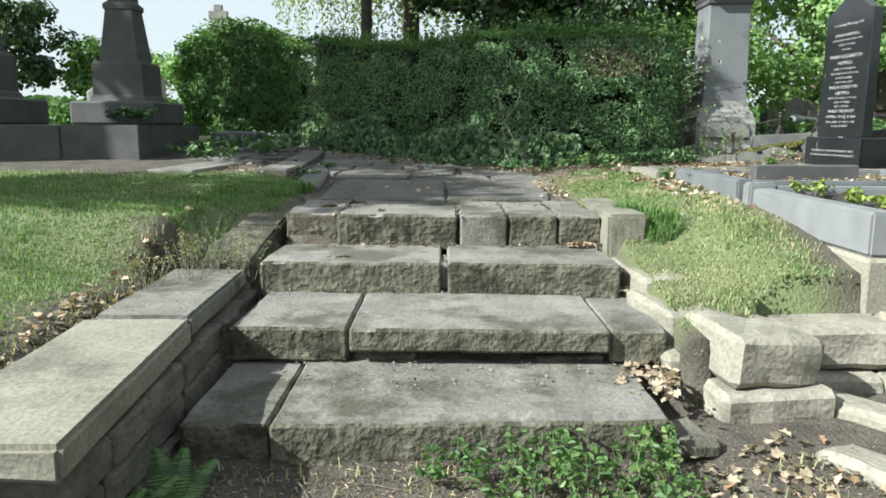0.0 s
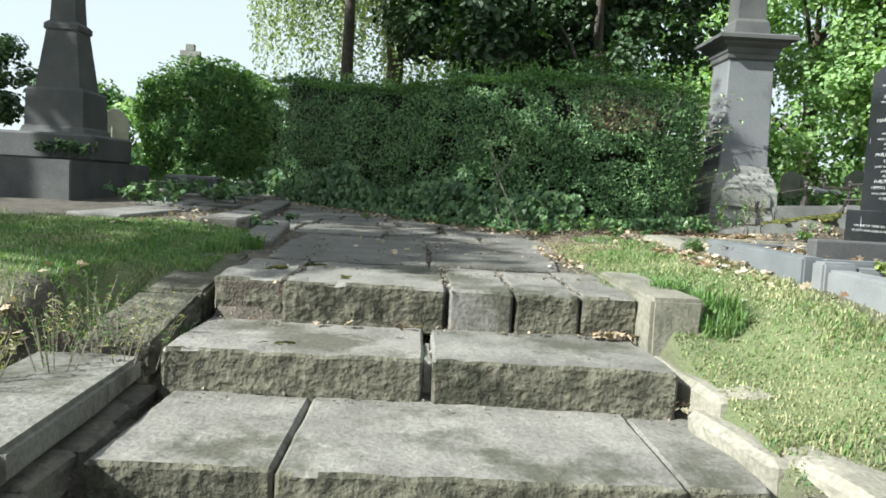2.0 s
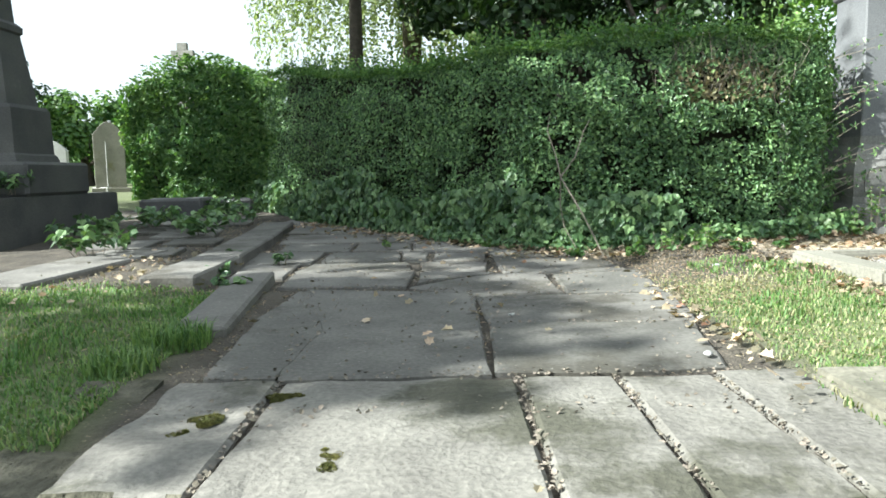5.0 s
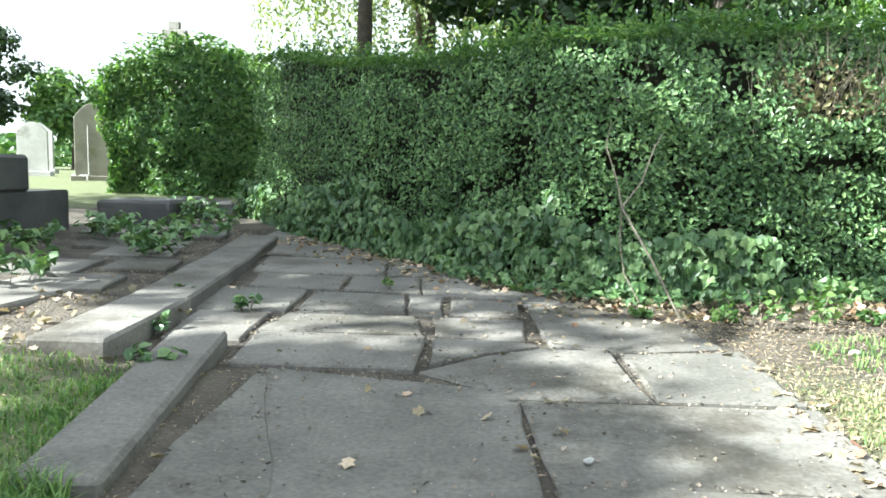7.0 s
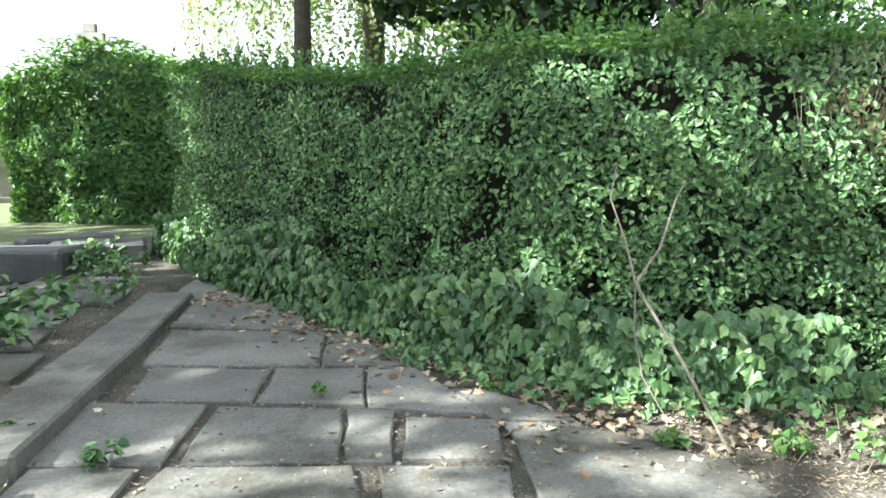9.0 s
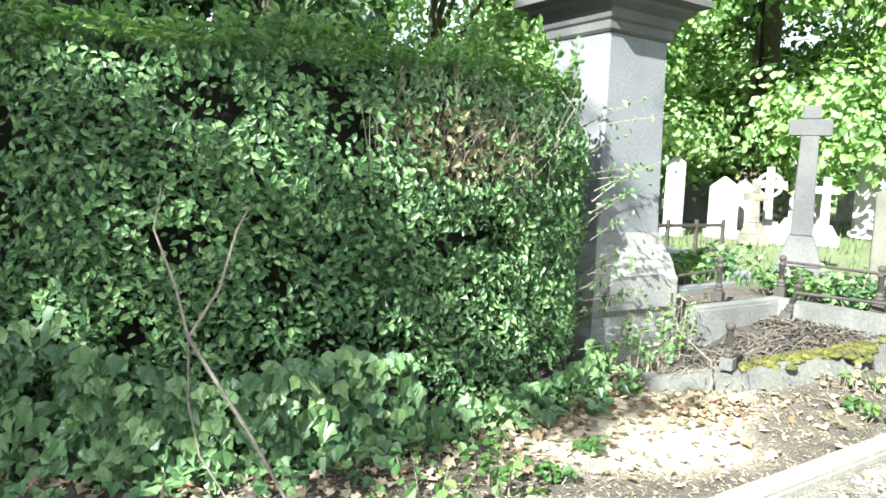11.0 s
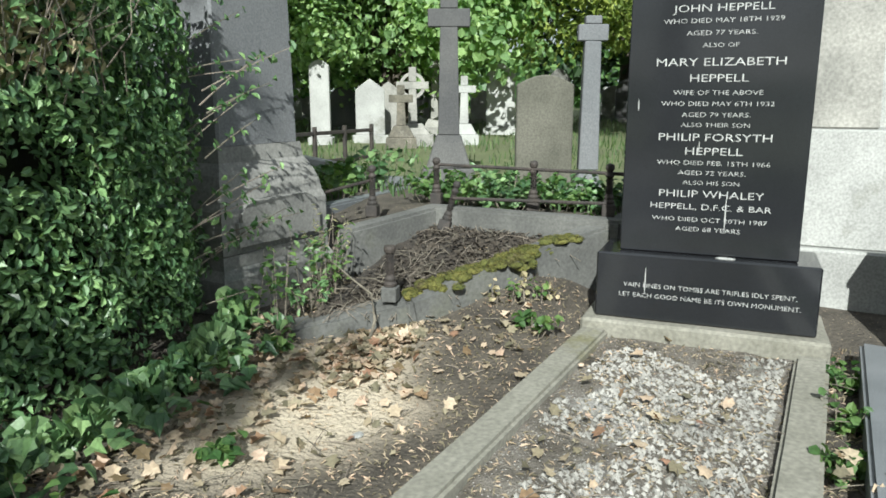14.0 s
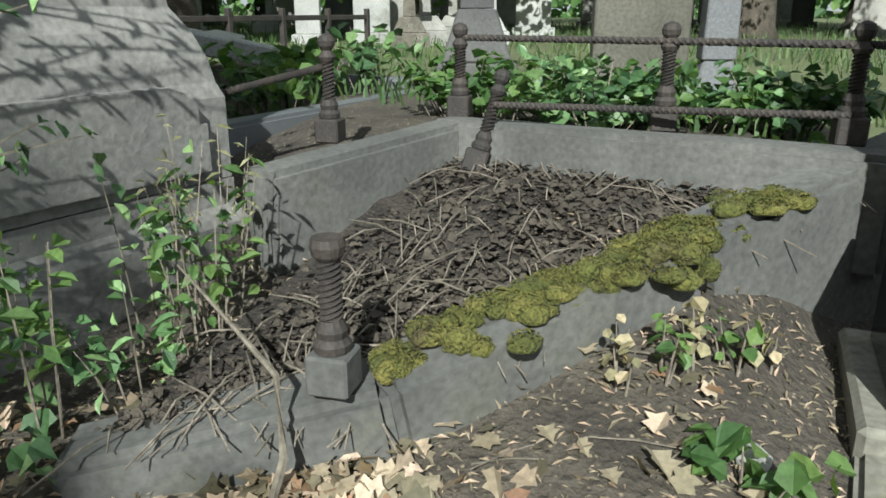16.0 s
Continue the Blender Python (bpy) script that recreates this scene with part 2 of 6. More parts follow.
def add_extrude(bm, outline, y0, y1):
    """An outline in x, z carried from y0 to y1."""
    a = [bm.verts.new((x, y0, z)) for x, z in outline]
    b = [bm.verts.new((x, y1, z)) for x, z in outline]
    bm.faces.new(a)
    bm.faces.new(b[::-1])
    n = len(outline)
    for i in range(n):
        bm.faces.new((a[(i + 1) % n], a[i], b[i], b[(i + 1) % n]))


def roughen(bm, amount, scale=6.0, cuts=0, seed=0.0):
    """Uneven, worn faces."""
    if cuts:
        bmesh.ops.subdivide_edges(bm, edges=[e for e in bm.edges if e.calc_length() > 0.08], cuts=cuts, use_grid_fill=True)
    bm.normal_update()
    for v in bm.verts:
        p = v.co * scale + Vector((seed, seed * 1.7, seed * 0.3))
        v.co += v.normal * amount * (noise.noise(p) + 0.5 * noise.noise(p * 2.7))


def stone(w, d, h, rough=0.02, bevel=0.02, cuts=3, seed=0.0):
    """A rough block on its foot, centred in x and y."""
    bm = bmesh.new()
    add_box(bm, -w / 2, w / 2, -d / 2, d / 2, 0, h, bevel)
    roughen(bm, rough, 5.0, cuts, seed)
    return bm


def flag(outline, z0, z1, seed=0, tilt=0.003, slope=0.027):
    """A slab on an outline in plan, with worn edges and slightly out of level."""
    bm = bmesh.new()
    rnd = random.Random(seed)
    cx = sum(p[0] for p in outline) / len(outline)
    cy = sum(p[1] for p in outline) / len(outline)
    gx, gy = rnd.uniform(-tilt, tilt) * 3, slope + rnd.uniform(-tilt, tilt) * 3
    pts = []
    for (xa, ya), (xb, yb) in zip(outline, outline[1:] + outline[:1]):
        k = max(1, int(math.hypot(xb - xa, yb - ya) / 0.18))
        for i in range(k):
            f = i / k
            j = 0.012 if i else 0.006
            pts.append((xa + (xb - xa) * f + rnd.uniform(-j, j), ya + (yb - ya) * f + rnd.uniform(-j, j)))
    lift = rnd.uniform(-tilt, tilt)

    def top(x, y):
        return z1 + lift + gx * (x - cx) + gy * (y - cy)

    a = [bm.verts.new((x, y, z0)) for x, y in pts]
    b = [bm.verts.new((x, y, top(x, y) - 0.008)) for x, y in pts]
    c = []
    for x, y in pts:
        q = 1 - 0.012 / max(0.05, math.hypot(x - cx, y - cy))
        c.append(bm.verts.new((cx + (x - cx) * q, cy + (y - cy) * q, top(x, y))))
    n = len(pts)
    for i in range(n):
        j = (i + 1) % n
        bm.faces.new((a[i], a[j], b[j], b[i]))
        bm.faces.new((b[i], b[j], c[j], c[i]))
    bm.faces.new(c)
    return bm


def leaf_cloud(points, size, rnd, shape="oval", up=0.0, vary=0.35):
    """One mesh's verts and faces: a small folded leaf at each (place, outward normal)."""
    V, F = [], []
    if shape == "ivy":
        half = ((0.0, -0.5), (0.34, -0.42), (0.5, -0.08), (0.24, 0.05), (0.0, 0.55))
    elif shape == "wide":
        half = ((0.0, -0.5), (0.42, -0.15), (0.3, 0.25), (0.0, 0.5))
    elif shape == "dry":
        half = ((0.0, -0.5), (0.16, -0.42), (0.40, -0.34), (0.27, -0.10), (0.48, 0.08), (0.20, 0.20), (0.0, 0.5))
    elif shape == "thin":
        half = ((0.0, -0.5), (0.10, 0.0), (0.0, 0.5))
    else:
        half = ((0.0, -0.5), (0.27, -0.08), (0.20, 0.24), (0.0, 0.5))
    for p, nrm in points:
        s = size * (1 + rnd.uniform(-vary, vary))
        n = Vector((nrm[0] + rnd.gauss(0, 0.45), nrm[1] + rnd.gauss(0, 0.45), nrm[2] + rnd.gauss(0, 0.45) + up))
        if n.length < 1e-3:
            n = Vector((0, 0, 1))
        n.normalize()
        t = n.cross(Vector((rnd.gauss(0, 1), rnd.gauss(0, 1), rnd.gauss(0, 1))))
        if t.length < 1e-3:
            t = n.orthogonal()
        t.normalize()
        if shape == "ivy":
            t = (Vector((0, 0, -1)) - n * n.dot(Vector((0, 0, -1))) + t * 0.5).normalized()
        u = n.cross(t)
        k = len(V)
        fold = 0.16 * s if shape != "dry" else rnd.uniform(-0.12, 0.30) * s
        mid = [Vector(p) + t * (half[i][1] * s) for i in (0, -1)]
        V += mid
        for sx in (1, -1):
            for hx, hy in half[1:-1]:
                V.append(Vector(p) + u * (sx * hx * s) + t * (hy * s) + n * (fold * (1 if shape != "dry" else hx * 2.4)))
        m = len(half) - 2
        F.append((k, *range(k + 2, k + 2 + m), k + 1))
        F.append((k + 1, *range(k + 1 + 2 * m, k + 1 + m, -1), k))
    return V, F


def cloud_part(name, points, size, mat, rnd, parent=None, shape="oval", label="", kind="", up=0.0, vary=0.35):
    V, F = leaf_cloud(points, size, rnd, shape, up, vary)
    me = bpy.data.meshes.new(name)
    me.from_pydata([tuple(v) for v in V], [], F)
    me.materials.append(mat)
    ob = new(name, me)
    if parent:
        ob.parent = parent
    if label:
        ob["label"] = label
    if kind:
        ob["kind"] = kind
    return ob


def add_tube(bm, pts, radii, seg=7):
    """A round, tapering stem along points."""
    rings = []
    for i, p in enumerate(pts):
        p = Vector(p)
        d = (Vector(pts[min(i + 1, len(pts) - 1)]) - Vector(pts[max(i - 1, 0)]))
        if d.length < 1e-6:
            d = Vector((0, 0, 1))
        d.normalize()
        a = d.orthogonal().normalized() if abs(d.z) < 0.95 else Vector((1, 0, 0))
        a = (a - d * a.dot(d)).normalized()
        b = d.cross(a)
        r = radii[i] if not isinstance(radii, float) else radii
        rings.append([bm.verts.new(p + (a * math.cos(2 * math.pi * k / seg) + b * math.sin(2 * math.pi * k / seg)) * r) for k in range(seg)])
    for a, b in zip(rings, rings[1:]):
        for k in range(seg):
            bm.faces.new((a[k], a[(k + 1) % seg], b[(k + 1) % seg], b[k]))
    bm.faces.new(rings[0][::-1])
    bm.faces.new(rings[-1])


def smoothstep(a, b, x):
    t = min(1.0, max(0.0, (x - a) / (b - a)))
    return t * t * (3 - 2 * t)


# ---- ground ----
WALL_X = -1.02      # inner face of the wall beside the steps
STEP_L, STEP_R = -1.03, 1.27


def upper(x, y):
    """The upper ground, with the banks beside the steps."""
    z = 1.0 + 0.027 * (y - 5.2)
    if y < 5.2:
        k = smoothstep(1.6, 5.2, y)
        low = 0.62 if x < 0 else 0.50
        z = low + (1.0 - low) * k
    if x > 1.2:
        z += 0.07 * smoothstep(1.2, 2.6, x) * smoothstep(3.5, 6.0, y)
        z += 0.20 * smoothstep(4.4, 6.2, x) * smoothstep(4.0, 7.0, y) + 0.14 * smoothstep(6.0, 10.0, x)
    if x < -1.0:
        z += 0.05 * smoothstep(-1.3, -2.4, x)
        if y < 5.8:
            near = smoothstep(-1.85, -1.6, x)
            bank = 0.56 + 0.12 * smoothstep(-1.62, -1.85, x) + 0.28 * smoothstep(-1.6, -3.2, x) * smoothstep(1.8, 4.5, y) - 0.12 * smoothstep(3.0, 1.7, y)
            z = bank + (z - bank) * smoothstep(4.3 + 0.75 * near, 5.1 + 0.6 * near, y)
    if x > 2.0:
        z += 0.07 * math.exp(-((x - 4.2) / 0.55) ** 2 - ((y - 8.9) / 0.4) ** 2) - 0.07 * math.exp(-((x - 2.75) / 0.5) ** 2 - ((y - 8.75) / 0.5) ** 2)
    z += 0.27 * smoothstep(3.75, 4.95, x) * smoothstep(8.45, 8.8, y) * smoothstep(11.5, 10.2, y) * smoothstep(7.5, 5.4, x)
    if 1.3 < x < 2.2 and 3.4 < y < 5.2:
        z -= 0.16 * smoothstep(2.1, 1.6, x) * smoothstep(5.2, 4.7, y)
    return min(z, 1.55)


def ground_z(x, y):
    z = upper(x, y)
    low = 0.24 + 0.02 * noise.noise((x * 2, y * 2, 0))
    if y < 5.3 and STEP_L - 0.08 < x < 1.36:
        z = low if y < 3.7 else 0.5
        if y > 4.6:
            z = 0.7
    if (-1.05 < x < 1.2 and 5.25 < y < 9.6) or (8.0 < y < 14.0 and -1.62 - 0.10 * (y - 8) < x < 1.2):
        return 1.0 + 0.027 * (y - 5.2) - 0.020 + 0.005 * noise.noise((x * 9, y * 9, 1.0))
    if x >= 1.36 and y < 3.45 + 0.42 * smoothstep(1.5, 2.0, x):
        z = low + 0.05 + 0.10 * smoothstep(1.6, 3.5, x)
    if x <= STEP_L - 0.08 and y < 1.9:
        z = low + (z - low) * smoothstep(1.55, 1.9, y) * (1.0 if x < -1.5 else 0.0)
    return z + 0.018 * noise.noise((x * 1.7, y * 1.7, 3.0)) + 0.006 * noise.noise((x * 7, y * 7, 1.0))


def axis_steps(lo, hi, fine_lo, fine_hi, step):
    out, v = [], fine_lo
    while v < fine_hi:
        out.append(v)
        v += step
    g, s = fine_hi, step
    while g < hi:
        out.append(g)
        s *= 1.35
        g += s
    out.append(hi)
    g, s = fine_lo, step
    while g > lo:
        s *= 1.35
        g -= s
        out.append(max(g, lo))
    return sorted(set(out))


gx = axis_steps(-900, 900, -7.0, 8.0, 0.09)
gy = axis_steps(-300, 1500, 0.4, 14.0, 0.09)
gv = [(x, y, ground_z(x, y)) for y in gy for x in gx]
nx = len(gx)
gf = [(j * nx + i, j * nx + i + 1, (j + 1) * nx + i + 1, (j + 1) * nx + i) for j in range(len(gy) - 1) for i in range(nx - 1)]
gme = bpy.data.meshes.new("ground")
gme.from_pydata(gv, [], gf)
# where turf grows: a share from 0 to 1 at each place
turf = gme.attributes.new("turf", "FLOAT", "POINT")
sunlit_dusty = gme.attributes.new("sunlit_dust", "FLOAT", "POINT")


def turf_at(x, y):
    n = noise.noise((x * 1.3, y * 1.3, 5.0)) * 0.35 + noise.noise((x * 4, y * 4, 8.0)) * 0.15
    g = 0.0
    if x < -1.25 and y > 1.6:                     # lawn beside the wall
        e = (smoothstep(-1.75, -2.25, x) if y < 5.0 else smoothstep(-1.3, -1.7, x)) * smoothstep(8.3, 7.2, y) * smoothstep(1.9, 3.6, y + 0.5 * (-x - 1.5))
        g = max(g, e)
    if -2.6 < x < -0.95 and 5.6 < y < 8.0:        # tongue of turf beside the path
        g = max(g, smoothstep(-1.08, -1.35, x) * smoothstep(8.0, 7.6, y))
    if x > 1.15 and y > 3.4 and x < 2.6:           # strip beside the path
        g = max(g, smoothstep(1.15, 1.4, x) * smoothstep(2.55, 2.1, x - 0.04 * (y - 5)) * smoothstep(8.4, 7.2, y) * smoothstep(3.3, 3.9, y))
    if math.hypot(x - 1, y - 8) > 9 or x > 6.2:
        g = max(g, 0.85)
    return min(1.0, max(0.0, g + n * (0.9 if g > 0.05 else 0.0)))


# patch of pale sandy soil, brightened to paint the sun on it
def sunlit_dust_at(x, y):
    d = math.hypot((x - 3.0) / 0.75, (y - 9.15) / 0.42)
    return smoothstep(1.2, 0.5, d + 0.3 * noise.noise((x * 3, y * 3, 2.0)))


for k, (x, y, z) in enumerate(gv):
    turf.data[k].value = turf_at(x, y)
    sunlit_dusty.data[k].value = sunlit_dust_at(x, y) if 1 < x < 5 and 7.5 < y < 11 else 0.0
M_ground = material("soil_and_turf", (0.048, 0.041, 0.033), (0.096, 0.082, 0.065), 5.0, 0.97, fine=55, bump=1.0, dist=0.02, spots=(45.0, 0.2, (0.25, 0.20, 0.14)))
_n, _l = M_ground.node_tree.nodes, M_ground.node_tree.links
_b = _n["Principled BSDF"]
_src = _b.inputs["Base Color"].links[0].from_socket
# turf tones, then pale soil with sunlight added to its colour
for _name, _ca, _cb in (("turf", (0.085, 0.12, 0.045), (0.165, 0.175, 0.085)), ("sunlit_dust", (0.40, 0.34, 0.26), (0.50, 0.43, 0.33))):
    _at = _n.new("ShaderNodeAttribute")
    _at.attribute_name = _name
    _no = _n.new("ShaderNodeTexNoise")
    _no.inputs["Scale"].default_value, _no.inputs["Detail"].default_value = 7.0, 8.0
    _ge = _n.new("ShaderNodeNewGeometry")
    _l.new(_ge.outputs["Position"], _no.inputs["Vector"])
    _mx = _n.new("ShaderNodeMix")
    _mx.data_type = "RGBA"
    _mx.inputs[6].default_value, _mx.inputs[7].default_value = (*_ca, 1), (*_cb, 1)
    _l.new(_no.outputs[0], _mx.inputs[0])
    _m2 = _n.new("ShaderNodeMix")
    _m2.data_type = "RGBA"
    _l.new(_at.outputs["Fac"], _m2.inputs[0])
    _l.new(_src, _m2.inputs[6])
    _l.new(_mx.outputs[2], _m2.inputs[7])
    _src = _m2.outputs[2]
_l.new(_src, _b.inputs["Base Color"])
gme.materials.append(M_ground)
for p in gme.polygons:
    p.use_smooth = True
ground = tagged(new("ground", gme), "cemetery ground of dry soil, litter and turf", "ground", kind="structure")


# ---- steps ----
steps = tagged(new("stone_steps"), "four worn sandstone steps with mossy risers, flanked by low walls", "steps", kind="structure")


def fine_cut(bm, size):
    for _ in range(7):
        es = [e for e in bm.edges if e.calc_length() > size * 1.6]
        if not es:
            break
        bmesh.ops.subdivide_edges(bm, edges=es, cuts=1, use_grid_fill=True)


def step_block(x0, x1, y0, y1, z0, z1, seed, mat, rough=0.012, bevel=0.014, skew=0.0):
    """A worn block: broad unevenness, a pitted front and a chipped front edge."""
    bm = box(x0, x1, y0, y1, z0, z1, bevel, 1)
    fine_cut(bm, 0.045)
    roughen(bm, rough * 0.8, 3.0, 0, seed)
    for v in bm.verts:
        p = v.co
        if p.y < y0 + 0.10:
            q = Vector((p.x, p.y, p.z)) * 16 + Vector((seed, 0, 0))
            edge = max(0.0, 1 - abs(p.z - z1) / 0.05)
            v.co.y += rough * 0.9 * noise.noise(q) + rough * 0.5 * noise.noise(q * 2.6) + edge * 0.035 * max(0, noise.noise(q * 0.35) - 0.12)
            v.co.z -= edge * 0.030 * max(0, noise.noise(q * 0.5 + Vector((9, 0, 0))) - 0.15)
        else:
            v.co.z += 0.004 * noise.noise(p * 9 + Vector((seed, 3, 0)))
        v.co.y += skew * (p.x - x0)
    return bm


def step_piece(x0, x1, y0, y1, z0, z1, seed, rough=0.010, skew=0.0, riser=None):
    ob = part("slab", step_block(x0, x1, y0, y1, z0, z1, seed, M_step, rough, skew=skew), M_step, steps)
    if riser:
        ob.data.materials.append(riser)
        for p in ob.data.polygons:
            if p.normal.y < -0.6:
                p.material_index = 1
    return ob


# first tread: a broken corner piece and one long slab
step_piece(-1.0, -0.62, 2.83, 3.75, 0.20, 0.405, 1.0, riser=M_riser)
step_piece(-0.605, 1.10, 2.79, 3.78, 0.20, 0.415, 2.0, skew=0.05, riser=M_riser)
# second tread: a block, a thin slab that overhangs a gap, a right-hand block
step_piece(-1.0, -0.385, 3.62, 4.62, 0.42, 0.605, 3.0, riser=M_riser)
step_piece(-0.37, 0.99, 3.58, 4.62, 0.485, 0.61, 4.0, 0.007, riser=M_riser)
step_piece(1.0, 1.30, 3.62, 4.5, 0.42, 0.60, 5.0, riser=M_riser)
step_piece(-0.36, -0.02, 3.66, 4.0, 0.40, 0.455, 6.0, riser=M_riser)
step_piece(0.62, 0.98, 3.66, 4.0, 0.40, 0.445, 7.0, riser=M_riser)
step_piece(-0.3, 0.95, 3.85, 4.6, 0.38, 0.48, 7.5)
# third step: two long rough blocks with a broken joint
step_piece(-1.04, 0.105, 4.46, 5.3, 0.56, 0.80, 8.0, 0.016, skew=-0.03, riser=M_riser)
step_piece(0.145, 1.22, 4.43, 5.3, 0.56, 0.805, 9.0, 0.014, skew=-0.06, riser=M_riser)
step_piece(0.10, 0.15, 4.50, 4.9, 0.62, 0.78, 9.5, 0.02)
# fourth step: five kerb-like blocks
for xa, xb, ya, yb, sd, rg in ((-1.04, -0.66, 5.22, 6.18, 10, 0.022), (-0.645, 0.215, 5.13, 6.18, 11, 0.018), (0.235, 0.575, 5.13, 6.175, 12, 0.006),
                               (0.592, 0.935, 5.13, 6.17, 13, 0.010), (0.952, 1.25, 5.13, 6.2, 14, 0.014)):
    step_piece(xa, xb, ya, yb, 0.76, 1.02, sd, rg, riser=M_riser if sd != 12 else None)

part("joint_soil", box(-1.0, 1.22, 5.22, 6.2, 0.78, 0.996, 0.005), M_soil, steps, "dark soil and crumbs in the joints")

# ---- path of flagstones ----
path = tagged(new("path"), "uneven path of worn grey flagstones with weedy soil joints", "path", kind="structure")
PATH_Z = lambda x, y: 1.0 + 0.027 * (y - 5.2)
FLAGS = [
    ((-0.95, 6.22), (-0.69, 6.22), (-0.62, 6.9), (-0.93, 8.0), (-1.0, 7.2)),
    ((-0.66, 6.2), (0.115, 6.22), (0.10, 7.80), (-0.90, 8.03)),
    ((0.16, 6.22), (0.62, 6.20), (1.0, 6.25), (1.12, 6.95), (0.18, 6.98)),
    ((0.18, 7.02), (1.14, 7.0), (1.22, 7.66), (0.14, 7.70)),
    ((0.13, 7.76), (0.62, 7.74), (0.60, 8.40), (0.28, 8.44), (0.02, 8.30), (-0.26, 8.05)),
    ((-1.1, 8.10), (-0.31, 8.06), (-0.28, 8.60), (-1.12, 8.64)),
    ((-1.12, 8.70), (-0.30, 8.66), (-0.36, 9.04), (-1.06, 9.06)),
    ((-1.02, 9.10), (-0.42, 9.10), (-0.46, 9.66), (-1.02, 9.72)),
    ((-0.38, 9.1), (-0.2, 9.1), (-0.2, 9.62), (-0.42, 9.66)),
    ((0.36, 8.52), (0.66, 8.44), (1.18, 8.56), (1.12, 9.02), (0.62, 9.42), (0.30, 9.46)),
    ((0.66, 7.76), (1.20, 7.74), (1.24, 8.46), (0.66, 8.38)),
    ((-0.16, 9.12), (0.24, 9.1), (0.25, 9.5), (-0.14, 9.55)),
    ((-0.22, 8.66), (0.22, 8.6), (0.24, 9.02), (-0.24, 9.04)),
    ((-1.55, 8.5), (-1.18, 8.48), (-1.17, 9.05), (-1.57, 9.06)),
    ((-0.23, 8.14), (0.0, 8.36), (0.27, 8.49), (0.24, 8.55), (-0.23, 8.60)),
    ((0.26, 9.52), (0.60, 9.48), (0.30, 9.86), (0.02, 9.98)),
    ((-1.62, 9.12), (-1.1, 9.10), (-1.1, 9.74), (-1.66, 9.8)),
    ((-1.5, 9.84), (-0.9, 9.8), (-0.9, 10.3), (-1.55, 10.35)),
    ((-0.86, 9.8), (-0.36, 9.74), (-0.4, 10.3), (-0.86, 10.32)),
    ((-0.32, 9.7), (0.2, 9.6), (-0.1, 10.3), (-0.36, 10.32)),
    ((-1.62, 10.42), (-0.66, 10.38), (-0.7, 11.1), (-1.7, 11.2)),
    ((-0.62, 10.38), (-0.12, 10.38), (-0.5, 11.0), (-0.66, 11.06)),
    ((-1.76, 11.3), (-0.8, 11.18), (-1.1, 12.0), (-1.8, 12.1)),
    ((-2.0, 12.25), (-1.2, 12.1), (-1.7, 13.0), (-2.2, 13.1)),
    ((-2.4, 13.2), (-1.8, 13.1), (-2.3, 14.2), (-3.0, 14.4)),
]
for i, o in enumerate(FLAGS):
    cx = sum(p[0] for p in o) / len(o)
    cy = sum(p[1] for p in o) / len(o)
    z = PATH_Z(cx, cy) + 0.002
    o = [(cx + (px - cx) * 1.035, cy + (py - cy) * 1.035) for px, py in o]
    part("flagstone", flag(list(o), z - 0.09, z, 100 + i), M_flag, path)
# lower flags beyond the kerb
for i, (xa, xb, ya, yb) in enumerate(((-2.55, -2.1, 9.9, 10.4), (-2.9, -2.3, 10.5, 10.9), (-3.3, -2.4, 11.0, 11.5), (-2.6, -2.2, 9.2, 9.7), (-3.2, -2.65, 9.7, 10.3),
                                      (-2.9, -2.3, 11.7, 12.2), (-3.7, -3.0, 11.9, 12.4), (-3.3, -2.5, 12.4, 12.8), (-4.2, -3.3, 13.0, 13.4))):
    z = PATH_Z(xa, ya) + 0.085
    part("flagstone", flag([(xa, ya), (xb, ya + 0.03), (xb - 0.05, yb), (xa - 0.04, yb)], z - 0.1, z, 160 + i), M_flag, path)


# ---- kerbs beside the path ----
def kerb_run(name, label, pts, w, h, drop=0.15, mat=M_flag, seed=0):
    """Kerb stones laid end to end along a line in plan; each (x, y, z) is on the right-hand top edge."""
    root = tagged(new(name), label, "kerb", kind="structure")
    for i, (a, b) in enumerate(zip(pts, pts[1:])):
        a, b = Vector(a), Vector(b)
        d = (b - a)
        L = d.length - 0.02
        bm = bmesh.new()
        add_box(bm, -w, 0, 0, L, -drop - h, 0, 0.015)
        roughen(bm, 0.008, 4.0, 3, seed + i)
        ob = part("kerb_stone", bm, mat, root)
        ob.matrix_world = Matrix.Translation(a) @ d.to_track_quat("Y", "Z").to_matrix().to_4x4()
    return root


kerb_run("path_kerb", "raised line of dark kerb stones edging the path", [(-1.62, 8.06, 1.17), (-1.60, 9.0, 1.19), (-1.72, 10.6, 1.21), (-1.88, 12.25, 1.24)], 0.36, 0.14, seed=20)
kerb_run("short_kerb", "short worn kerb stone at the edge of turf", [(-1.06, 6.85, 1.09), (-1.20, 8.42, 1.15)], 0.26, 0.12, seed=30)
kerb_run("outer_kerb", "outer kerb stones sunk in soil", [(-2.62, 7.9, 1.16), (-2.30, 9.48, 1.20)], 0.55, 0.16, seed=40)

# ---- wall left of the steps ----
wall_left = tagged(new("wall_left"), "low rubble wall with pale sandstone coping beside the steps", "wall", kind="structure")


